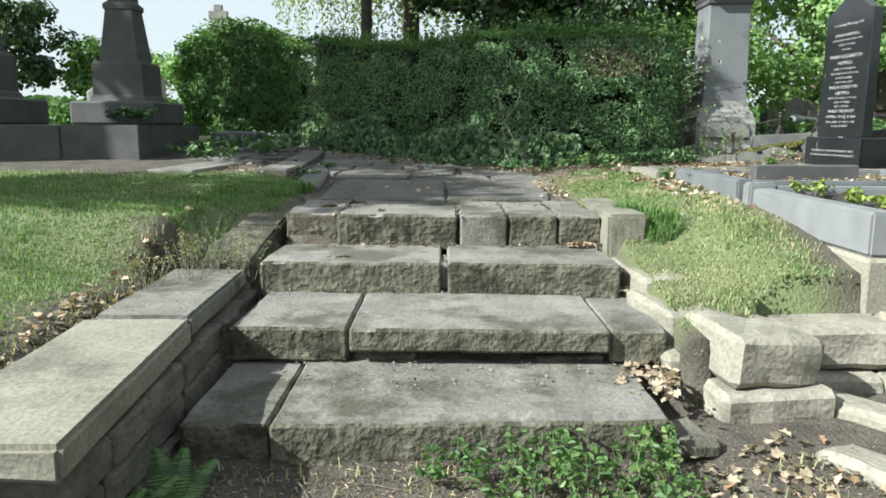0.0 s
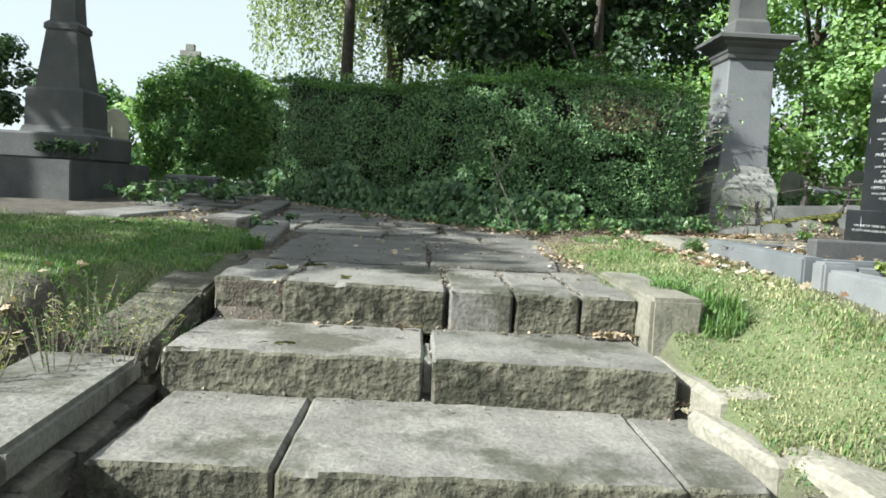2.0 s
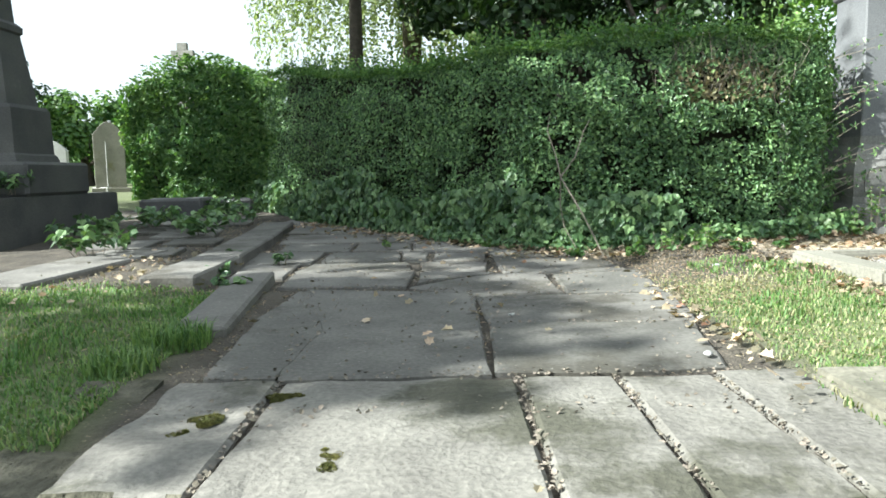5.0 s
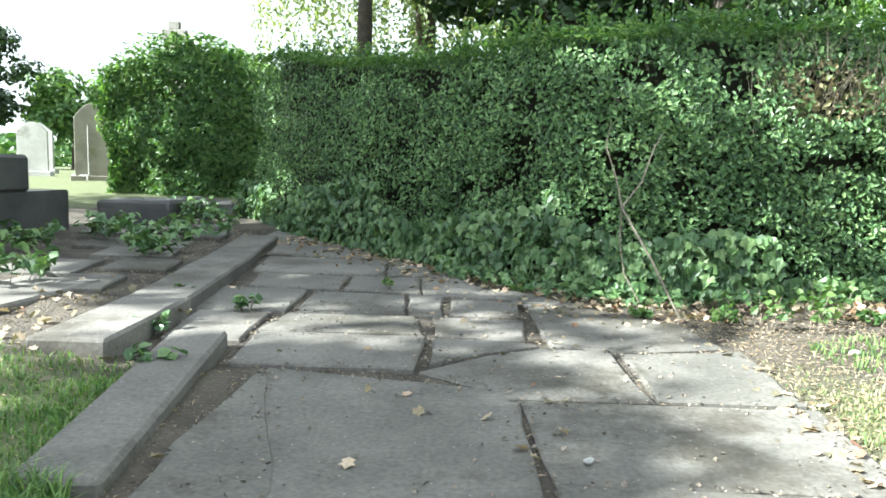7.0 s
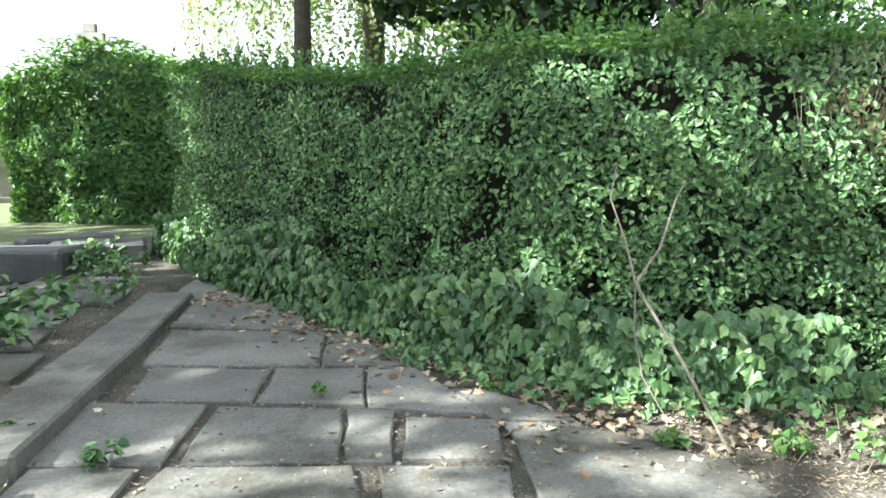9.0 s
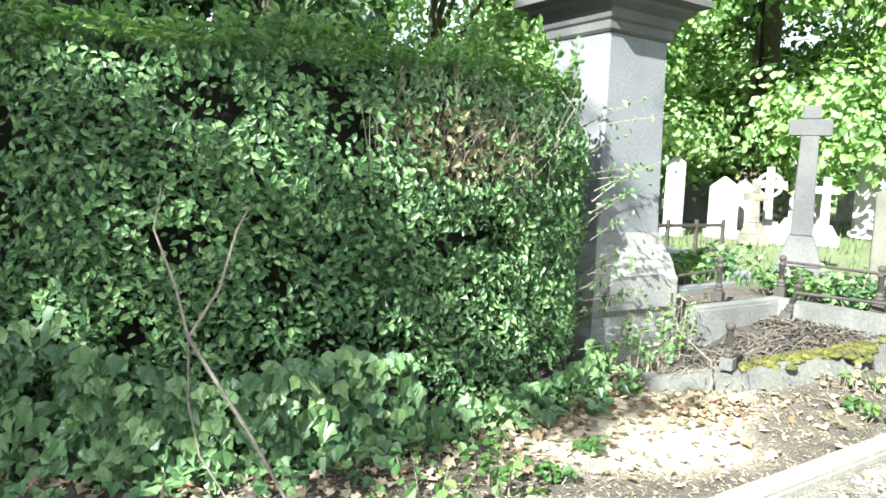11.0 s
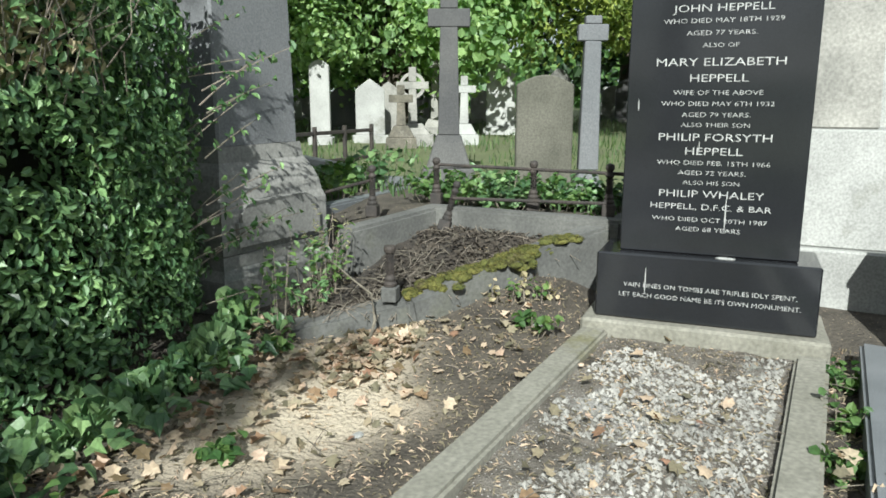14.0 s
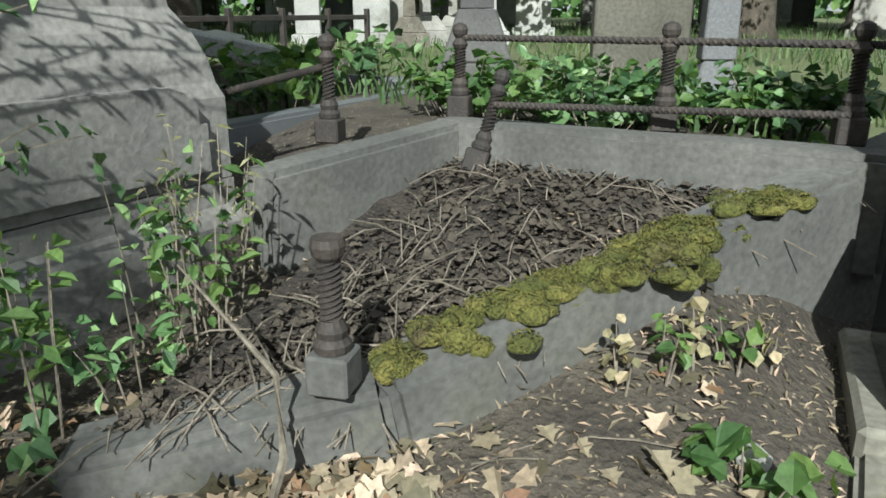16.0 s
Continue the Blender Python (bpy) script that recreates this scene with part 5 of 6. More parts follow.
# ---- trees ----
def tree(label, x, y, height, trunk_r, crown_z, crown_r, mat, seed, n_leaf, leaf=0.16, hang=0.0, squash=1.0, bark=M_bark, clumps=26, lean=0.0, shape="wide", limbs=7, centre=(0, 0)):
    """A tapered trunk with limbs and a crown of leaf clumps with gaps."""
    rr = random.Random(seed)
    z0 = ground_z(x, y)
    root = thing("tree", label, "tree", "trees", at=(x, y, z0 - 0.1))
    bm = bmesh.new()
    top = height * 0.82
    pts = [(lean * f * f + 0.12 * math.sin(f * 5 + seed) * f, 0.1 * math.cos(f * 4 + seed) * f, top * f) for f in (0, 0.04, 0.12, 0.3, 0.5, 0.7, 0.85, 1.0)]
    add_tube(bm, pts, [trunk_r * 1.5, trunk_r * 1.15, trunk_r, trunk_r * 0.85, trunk_r * 0.65, trunk_r * 0.45, trunk_r * 0.28, trunk_r * 0.1], 10)
    part("trunk", bm, bark, root, smooth=True)
    spots = []
    for i in range(clumps):
        a = rr.uniform(0, 2 * math.pi)
        f = rr.random()
        zz = crown_z + (height - crown_z) * f
        env = math.sqrt(max(0.03, 1 - ((f - 0.42) / 0.62) ** 2))
        r = crown_r * env * rr.uniform(0.35, 1.0)
        spots.append(Vector((centre[0] + lean * f + r * math.cos(a), centre[1] + r * math.sin(a), zz)))
    for i, s in enumerate(spots[:limbs]):
        f = min(0.85, max(0.15, (s.z - height * 0.12) / height))
        a = Vector((lean * f * f, 0, top * f * 0.85))
        bm = bmesh.new()
        m1 = a.lerp(s, 0.5) + Vector((0, 0, 0.12 * height * 0.3))
        add_tube(bm, [a, m1, s], [trunk_r * 0.38, trunk_r * 0.2, trunk_r * 0.06], 6)
        part("limb", bm, bark, root, smooth=True)
    pl = []
    per = n_leaf // clumps
    for s in spots:
        cr = crown_r * rr.uniform(0.26, 0.46)
        for _ in range(per):
            d = Vector((rr.gauss(0, 1), rr.gauss(0, 1), rr.gauss(0, 1))).normalized()
            k = cr * rr.random() ** 0.4
            p = s + Vector((d.x * k, d.y * k, d.z * k * 0.7 * squash))
            if noise.noise(p * (1.6 / max(0.6, crown_r / 3)) + Vector((seed, 0, 0))) < -0.22:
                continue
            if hang:
                p.z -= hang * rr.random() ** 2
            pl.append((p, d + Vector((0, 0, 0.4))))
    cloud_part("crown", pl, leaf, mat, rr, root, shape)
    return root


def weeping(label, x, y, height, trunk_r, crown_r, mat, seed, strands, leaf=0.10, low=2.2, zc=0.75, arc=(0, 360), show_trunk=True, per=26):
    """Hanging strands of leaves from a high crown."""
    rr = random.Random(seed)
    z0 = ground_z(x, y)
    root = thing("tree", label, "tree", "trees", at=(x, y, z0 - 0.1))
    bm = bmesh.new()
    add_tube(bm, [(0, 0, 0), (0.03, 0, height * 0.3), (-0.03, 0.05, height * 0.6), (0, 0, height * 0.9)], [trunk_r * 1.2, trunk_r, trunk_r * 0.8, trunk_r * 0.3], 9)
    part("trunk", bm, M_bark, root, smooth=True)
    for i in range(5):
        a = radians(rr.uniform(*arc))
        bm = bmesh.new()
        add_tube(bm, [(0, 0, height * (0.45 + 0.08 * i)), (crown_r * 0.4 * math.cos(a), crown_r * 0.4 * math.sin(a), height * (0.62 + 0.07 * i)),
                      (crown_r * 0.8 * math.cos(a), crown_r * 0.8 * math.sin(a), height * (0.60 + 0.06 * i))], [trunk_r * 0.5, trunk_r * 0.3, trunk_r * 0.08], 6)
        part("limb", bm, M_bark, root, smooth=True)
    pl = []
    for i in range(strands):
        a = radians(rr.uniform(*arc))
        r = crown_r * math.sqrt(rr.random())
        zt = height * (zc + (1 - zc) * (1 - (r / crown_r) ** 2)) + rr.uniform(-0.6, 0.4)
        L = rr.uniform(0.25, 1.0) * (zt - low)
        px, py = r * math.cos(a), r * math.sin(a)
        for j in range(per):
            f = j / per
            pl.append(((px + rr.gauss(0, 0.07), py + rr.gauss(0, 0.07), zt - L * f + rr.gauss(0, 0.04)), Vector((math.cos(a), math.sin(a), 0.2))))
    cloud_part("crown", pl, leaf, mat, rr, root, "oval")
    return root


# behind the hedge
tree("large dark evergreen tree behind the hedge", 1.3, 15.6, 11.0, 0.32, 1.2, 2.3, M_tdark, 1, 56000, 0.125, clumps=80)
tree("dark evergreen tree behind the pillar", 4.3, 17.5, 10.5, 0.30, 3.6, 1.9, M_tdark, 2, 15000, 0.15, hang=0.8, clumps=38)
tree("dark holly tree close behind the hedge", 2.9, 14.0, 6.5, 0.14, 1.0, 1.5, M_tdark, 31, 13000, 0.10, clumps=34)
weeping("pale weeping tree with hanging strands", -1.0, 24.0, 12.0, 0.26, 4.2, M_willow, 3, 1100, 0.135, 2.6, 0.62, per=44)
weeping("dark weeping ash behind the hedge", 3.6, 16.6, 9.0, 0.16, 2.6, M_tdark, 5, 260, 0.13, 2.9, 0.6)
tree("slender straight-trunked tree behind the hedge", -1.75, 17.6, 12.0, 0.15, 7.0, 2.2, M_tmid, 6, 5000, 0.15, clumps=16)
# far edge beyond the older graves
tree("pale green horse chestnut with drooping leaves", 14.2, 15.6, 10.5, 0.36, 1.9, 3.6, M_tlight, 7, 42000, 0.15, hang=0.9, clumps=44)
tree("green broadleaf tree with low branches", 17.5, 18.5, 9.5, 0.34, 1.6, 4.2, M_tmid, 17, 30000, 0.17, clumps=44)
tree("yellow-green spreading conifer tree", 15.2, 10.2, 8.2, 0.34, 1.9, 3.3, M_tyellow, 8, 38000, 0.115, clumps=50, squash=0.6, shape="oval")
tree("dark spreading yew tree", 21.0, 8.6, 9.5, 0.45, 2.6, 4.8, M_tdark, 9, 22000, 0.20, clumps=46, squash=0.6)
tree("dark green tree over the older graves", 22.0, 3.6, 10.0, 0.45, 2.6, 5.0, M_tmid, 10, 22000, 0.21, clumps=46, squash=0.7)
tree("pale green tree beyond the pillar", 9.2, 15.6, 6.6, 0.20, 1.5, 2.1, M_tlight, 12, 42000, 0.10, clumps=56)
tree("broad pale tree beyond the graves", 12.5, 25.0, 9.0, 0.32, 1.2, 4.4, M_tlight, 27, 30000, 0.17, clumps=56)
tree("broad green tree at the far edge", 19.0, 26.0, 11.0, 0.4, 1.8, 5.0, M_tmid, 13, 11000, 0.34, clumps=44)
tree("dark tree at the far edge", 27.0, 14.0, 11.0, 0.4, 2.0, 5.2, M_tdark, 14, 10000, 0.36, clumps=40)
tree("green tree at the far edge", 6.5, 32.0, 10.0, 0.4, 1.8, 5.0, M_tmid, 15, 9000, 0.36, clumps=40)
tree("distant round tree beyond the obelisks", -16.0, 36.0, 3.7, 0.3, 1.2, 2.6, M_tmid, 16, 9000, 0.2, clumps=34)
tree("distant round tree beyond the obelisks", -12.0, 44.0, 4.0, 0.3, 1.4, 3.0, M_tmid, 26, 8000, 0.22, clumps=30)
tree("distant dark conifer beyond the obelisks", -20.0, 34.0, 6.8, 0.35, 1.6, 2.6, M_tdark, 18, 8000, 0.2, clumps=26)
tree("distant pale tree beyond the hedge", -9.5, 34.0, 4.2, 0.35, 1.6, 2.8, M_tlight, 19, 8000, 0.2, clumps=26)
# trees out of view beside the lawn, added to shade the hedge and the path
tree("unseen broad tree added beside the lawn for shade", -9.9, 7.9, 11.5, 0.40, 6.6, 3.0, M_tmid, 20, 9000, 0.25, clumps=50, limbs=9)
tree("unseen broad tree added beside the tomb for shade", -11.6, 12.2, 11.5, 0.40, 6.6, 3.4, M_tmid, 21, 5600, 0.25, clumps=50, limbs=9)
tree("unseen small broad tree added beside the lawn for shade", -11.0, 3.1, 8.6, 0.25, 5.6, 1.8, M_tmid, 22, 4200, 0.2, clumps=30, limbs=8)
# low woods that close the view
rr = random.Random(77)
pl = []
for i in range(42000):
    a = rr.uniform(0, 2 * math.pi)
    d = rr.uniform(46, 60)
    h = 2.3 + 2.4 * smoothstep(0.4, 0.8, math.sin(a)) + 1.2 * noise.noise((math.cos(a) * 4, math.sin(a) * 4, 0)) + 0.8 * noise.noise((math.cos(a) * 15, math.sin(a) * 15, 3))
    x, y = d * math.sin(a), 8 + d * math.cos(a)
    pl.append(((x, y, 1.2 + h * rr.random() ** 0.7), Vector((-math.sin(a), -math.cos(a), 0.5))))
tagged(cloud_part("far_woods", pl, 0.55, M_tmid, rr, None, "wide", kind="stuff"), "far belt of green woods around the cemetery", "woods")


# ---- grass ----
def blades(name, spots, mat, rnd, label, h=(0.03, 0.07), w=0.004):
    """Bent grass blades; each spot is (x, y, height factor)."""
    V, F = [], []
    for x, y, k in spots:
        z = ground_z(x, y) - 0.004
        L = rnd.uniform(*h) * k
        a, b = rnd.uniform(0, 6.283), rnd.uniform(0.15, 0.9)
        dx, dy = math.cos(a) * L * b, math.sin(a) * L * b
        px, py = -math.sin(a) * w, math.cos(a) * w
        n = len(V)
        V += [(x - px, y - py, z), (x + px, y + py, z), (x + dx * 0.4 - px * 0.7, y + dy * 0.4 - py * 0.7, z + L * 0.62),
              (x + dx * 0.4 + px * 0.7, y + dy * 0.4 + py * 0.7, z + L * 0.62), (x + dx, y + dy, z + L * (1 - 0.35 * b))]
        F += [(n, n + 1, n + 3, n + 2), (n + 2, n + 3, n + 4)]
    me = bpy.data.meshes.new(name)
    me.from_pydata(V, [], F)
    me.materials.append(mat)
    return tagged(new(name, me), label, "grass", kind="stuff")


rnd = random.Random(31)
green, straw = [], []
REGIONS = (((-1.2, -6.0), (2.2, 8.3), 76000), ((1.2, 2.7), (3.5, 8.6), 36000))
for (xa, xb), (ya, yb), n in REGIONS:
    for i in range(n):
        x = xa + (xb - xa) * rnd.random() ** (1.6 if xa < 0 else 1.0)
        y = rnd.uniform(ya, yb)
        t = turf_at(x, y)
        if rnd.random() > t * 1.2:
            continue
        dry = noise.noise((x * 1.1, y * 1.1, 9)) + (0.42 if x > 0 else 0.0) + 0.5 * (1 - t)
        k = (0.42 if x > 0 else 0.55) + 0.8 * max(0, noise.noise((x * 2.5, y * 2.5, 6)))
        (straw if rnd.random() < (0.3 if x > 0 else 0.06) + 0.6 * dry else green).append((x, y, k))
# rank tufts beside the steps, the wall and the path
for cx, cy, r, n, k in ((1.62, 5.0, 0.16, 420, 2.4), (1.50, 5.4, 0.12, 260, 2.0), (-1.25, 6.7, 0.16, 500, 2.2), (-1.30, 6.3, 0.14, 300, 1.8), (-1.45, 4.75, 0.18, 420, 2.2),
                        (-1.18, 4.9, 0.10, 240, 2.6), (1.75, 7.2, 0.25, 300, 0.9), (2.0, 7.7, 0.16, 160, 1.1), (1.85, 8.35, 0.30, 420, 0.9), (2.1, 8.12, 0.22, 240, 0.9)):
    for i in range(n):
        a, q = rnd.uniform(0, 6.283), r * math.sqrt(rnd.random())
        green.append((cx + q * math.cos(a), cy + q * math.sin(a), k))
for i in range(1600):      # dry fringe along the wall top and the lower ground
    if i % 3:
        y = rnd.uniform(2.6, 4.9)
        straw.append((-1.62 - 0.05 * (y - 3) + rnd.gauss(0, 0.10), y, 1.1))
    else:
        straw.append((rnd.uniform(-0.9, 2.3), rnd.uniform(2.0, 2.78), 0.9))
blades("grass", green, M_grass, rnd, "green turf beside the path and steps")
blades("dry_grass", straw, M_drygrass, rnd, "straw-coloured dry grass in the turf")


field = []
for i in range(15000):      # rough grass among the older graves
    a, d = radians(rnd.uniform(20, 104)), 5.5 + 22 * rnd.random() ** 1.6
    x, y = math.sin(a) * d, 7 + math.cos(a) * d
    if x > 5.4 and noise.noise((x * 0.7, y * 0.7, 2)) > -0.25:
        field.append((x, y, 1.0 + d * 0.05))
blades("rough_grass", field, M_rough, rnd, "rough grass among the older graves", (0.04, 0.12), 0.008)


# ---- leafy weeds ----
def weed(at, label, height, spread, stems, mat, seed, leaf=0.05, shape="oval", per=9, bare=M_twig, lean=(0, 0)):
    rr = random.Random(seed)
    root = thing("weed", label, "weed", "weeds", at=at)
    bm = bmesh.new()
    pl = []
    for i in range(stems):
        a = rr.uniform(0, 6.283)
        q = spread * math.sqrt(rr.random())
        h = height * rr.uniform(0.55, 1.0)
        b = Vector((q * 0.6 * math.cos(a), q * 0.6 * math.sin(a), 0))
        t = Vector((q * 1.3 * math.cos(a) + lean[0] * h, q * 1.3 * math.sin(a) + lean[1] * h, h))
        m = b.lerp(t, 0.5) + Vector((0, 0, h * 0.1))
        add_tube(bm, [b, m, t], [0.0028, 0.002, 0.001], 4)
        for j in range(per):
            f = 0.25 + 0.75 * (j + rr.random()) / per
            p = b.lerp(m, f * 2) if f < 0.5 else m.lerp(t, f * 2 - 1)
            d = Vector((rr.gauss(0, 1), rr.gauss(0, 1), 0.3)).normalized()
            pl.append((p + d * leaf * 0.5, Vector((d.x * 0.5, d.y * 0.5, 1))))
    part("stem_growth", bm, bare, root)["kind"] = "stuff"
    cloud_part("leaf_growth", pl, leaf, mat, rr, root, shape, kind="stuff")
    return root


G = lambda x, y, dz=0.0: (x, y, ground_z(x, y) + dz)
k = 0
for x, y, s in ((0.15, 2.66, 0.7), (0.32, 2.55, 1.0), (0.52, 2.62, 1.0), (0.70, 2.52, 1.0), (0.86, 2.62, 1.1), (1.02, 2.72, 1.0), (0.45, 2.38, 0.8), (0.75, 2.34, 0.8), (0.98, 2.44, 0.8), (0.60, 2.70, 1.0)):
    weed(G(x, y), "low green weed below the steps", 0.19 * s, 0.14, 11, M_weed, 300 + k, 0.040, per=10)
    k += 1
for x, y, s in ((1.55, 8.95, 1.7), (1.75, 8.85, 2.0), (1.35, 9.05, 0.8), (2.15, 8.95, 0.7), (2.5, 9.1, 0.6), (3.0, 9.55, 0.8), (3.25, 9.5, 0.7), (0.95, 9.2, 0.6), (1.9, 9.05, 1.7), (0.3, 9.85, 0.6)):
    weed(G(x, y), "green leafy weed at the hedge foot", 0.12 * s, 0.10 * s, 7, M_weed, 320 + k, 0.042, "wide", 6)
    k += 1
for x, y, s in ((2.40, 7.38, 1.2), (2.75, 7.37, 0.8), (3.35, 7.37, 1.0), (3.7, 7.37, 1.1), (4.15, 7.36, 1.0), (4.3, 7.1, 0.6), (2.5, 7.30, 1.0)):
    weed((x, y, 1.09), "green weed between two grave kerbs", 0.14 * s, 0.08, 12, M_weed, 340 + k, 0.034, "wide", 8)
    k += 1
for x, y, h in ((3.55, 9.75, 0.42), (3.70, 9.66, 0.30), (3.45, 9.85, 0.26), (3.85, 9.78, 0.5), (3.92, 9.72, 0.42)):
    weed(G(x, y), "leafy sapling beside the pillar footing", h, 0.10, 6, M_weed if k % 2 else M_hedge, 360 + k, 0.045, "oval", 9)
    k += 1
weed((3.98, 9.74, 1.25), "dry seeded weed stalks beside the pillar", 0.48, 0.12, 9, M_drygrass, 380, 0.035, "thin", 12)
for i in range(20):        # rank growth behind the back rail and along the far kerb
    f = rnd.random()
    p = P2.lerp(P3, f) + Vector((rnd.uniform(0.12, 0.75), rnd.uniform(-0.1, 0.25), 0))
    weed((p.x, p.y, ground_z(p.x, p.y)), "rank green growth behind the iron rails", rnd.uniform(0.10, 0.24), 0.20, 10, (M_weed, M_hedge, M_ivy)[i % 3], 400 + i, 0.052, "wide", 10)
for i in range(9):
    x, y = rnd.uniform(4.7, 6.0), rnd.uniform(10.6, 11.3)
    weed(G(x, y), "green weeds in the neighbouring grave", rnd.uniform(0.2, 0.4), 0.2, 9, (M_ivy, M_weed)[i % 2], 430 + i, 0.07, "wide", 7)
for i in range(5):
    p = P1.lerp(P2, 0.28 + 0.05 * i) + Vector((-0.03, -0.10 - 0.02 * i, 0))
    weed((p.x, p.y, ground_z(p.x, p.y)), "small weed against the plot kerb", 0.13, 0.04, 3, M_weed if i % 2 else M_drypatch, 450 + i, 0.032, "wide", 5)
weed(G(3.95, 8.62), "small green weed in bare soil", 0.10, 0.08, 6, M_weed, 470, 0.05, "wide", 6)
for i in range(9):
    weed((rnd.uniform(2.65, 4.0), rnd.uniform(4.1, 5.4), 1.155), "low yellow-green plant on a grave", 0.12, 0.16, 9, M_tyellow, 480 + i, 0.045, "wide", 8)
for i in range(10):
    x, y = rnd.uniform(-3.9, -2.3), rnd.uniform(9.2, 14.5)
    weed(G(x, y), "dark ivy over fallen stones", 0.25, 0.3, 10, M_ivy, 500 + i, 0.085, "ivy", 8)
for i in range(6):
    weed((-4.15 + rnd.uniform(-0.5, 0.15), 10.28 + rnd.uniform(0, 0.3), 1.66), "ivy on the tomb base", 0.22, 0.14, 8, M_ivy, 520 + i, 0.07, "ivy", 7)
weed((-0.55, 9.85, 1.13), "pale weed in a path joint", 0.08, 0.06, 5, M_weed, 540, 0.03)
for x, y in ((-1.62, 8.5), (-1.30, 9.05), (-1.75, 9.3), (-1.35, 7.9)):
    weed(G(x, y, 0.02), "small weed beside the path kerb", 0.09, 0.08, 6, M_ivy, 550 + k, 0.05, "wide", 6)
    k += 1

for x, y, z in ((-1.30, 4.62, 0.76), (-1.22, 4.45, 0.72), (-1.36, 4.52, 0.74), (-1.20, 4.72, 0.74), (-1.15, 4.58, 0.66), (-1.45, 4.60, 0.76), (-1.40, 4.25, 0.73), (-1.52, 4.50, 0.74), (-1.48, 4.75, 0.82), (-1.55, 3.95, 0.72)):
    weed((x, y, z), "dry straggling weed on the wall top", 0.24, 0.15, 9, M_drygrass if k % 2 else M_weed, 560 + k, 0.03, "thin", 8)
    k += 1


def fern(at, label, fronds, seed):
    rr = random.Random(seed)
    root = thing("fern", label, "fern", "ferns", at=at)
    for i in range(fronds):
        a = rr.uniform(-0.4, 2.2)
        L = rr.uniform(0.28, 0.42)
        pts = [Vector((L * f * math.cos(a), L * f * math.sin(a), L * (0.75 * f - 0.45 * f * f))) for f in (0, 0.2, 0.4, 0.6, 0.8, 1.0)]
        V, F = [], []
        for j in range(22):
            f = 0.12 + 0.86 * j / 22
            q = f * 5
            p = pts[int(q)].lerp(pts[min(5, int(q) + 1)], q - int(q))
            for s in (-1, 1):
                w = 0.075 * (1 - f) ** 0.7 + 0.008
                d = Vector((-math.sin(a) * s, math.cos(a) * s, -0.15)) * w + Vector((math.cos(a), math.sin(a), 0)) * w * 0.35
                t = Vector((math.cos(a), math.sin(a), 0.2)) * 0.006
                n = len(V)
                V += [tuple(p - t), tuple(p + d * 0.6 - t), tuple(p + d), tuple(p + d * 0.6 + t), tuple(p + t)]
                F.append((n, n + 1, n + 2, n + 3, n + 4))
        me = bpy.data.meshes.new("frond")
        me.from_pydata(V, [], F)
        me.materials.append(M_weed)
        new("frond", me).parent = root
    return root


fern((-0.98, 2.12, 0.23), "green fern growing from the wall foot", 4, 1)
fern((-0.86, 2.36, 0.23), "green fern growing from the wall foot", 4, 2)


# ---- fallen leaves, twigs, gravel ----
def flat_leaf(x, y, z):
    return ((x, y, z), Vector((0, 0, 1.1)))


pale, orange = [], []
for i in range(900):       # along the hedge foot
    s = 0.25 + 0.75 * rnd.random()
    p, out = hedge_line(s)
    q = p + out * (0.12 + abs(rnd.gauss(0, 0.28)))
    (orange if rnd.random() < 0.25 else pale).append(flat_leaf(q.x, q.y, ground_z(q.x, q.y) + 0.022 + 0.01 * rnd.random()))
SCATTER = ((3.5, 9.18, 0.34, 0.2, 420, 1.11), (3.1, 9.3, 0.5, 0.35, 70, 1.11), (3.3, 7.97, 0.9, 0.4, 60, 1.185), (3.4, 6.6, 0.9, 0.6, 420, 1.215), (2.3, 7.0, 0.16, 0.7, 150, 1.10),
           (1.18, 3.45, 0.14, 0.35, 130, 0.42), (1.20, 4.55, 0.10, 0.2, 70, 0.64), (1.10, 5.07, 0.16, 0.03, 40, 0.812), (1.15, 7.3, 0.10, 1.1, 130, 1.05), (2.2, 7.0, 0.25, 1.6, 160, 1.10),
           (2.4, 9.2, 0.6, 0.3, 130, 1.13), (1.5, 2.6, 0.5, 0.35, 150, 0.27), (0.0, 8.0, 0.9, 2.5, 40, 1.06), (0.1, 5.07, 1.0, 0.02, 16, 0.812), (3.9, 8.75, 0.35, 0.2, 40, 1.13), (-2.2, 8.6, 0.6, 1.2, 120, 1.14), (-1.78, 3.7, 0.16, 1.2, 220, 0.6), (1.0, 9.3, 0.8, 0.3, 160, 1.09), (3.3, 9.0, 0.7, 0.3, 80, 1.10))
for cx, cy, sx, sy, n, z in SCATTER:
    for i in range(n):
        x, y = cx + max(-1.3, min(1.3, rnd.gauss(0, 0.55))) * sx, cy + max(-1.3, min(1.3, rnd.gauss(0, 0.55))) * sy
        zz = max(z, ground_z(x, y) + 0.012) + 0.016 * rnd.random()
        (orange if rnd.random() < 0.13 else pale).append(flat_leaf(x, y, zz))
tagged(cloud_part("fallen_leaves", pale, 0.046, M_litter, rnd, None, "dry", kind="stuff", vary=0.45), "pale dry fallen leaves on the ground", "fallen leaves")
tagged(cloud_part("orange_leaves", orange, 0.044, M_orange, rnd, None, "dry", kind="stuff", vary=0.5), "orange-brown fallen leaves on the ground", "fallen leaves")
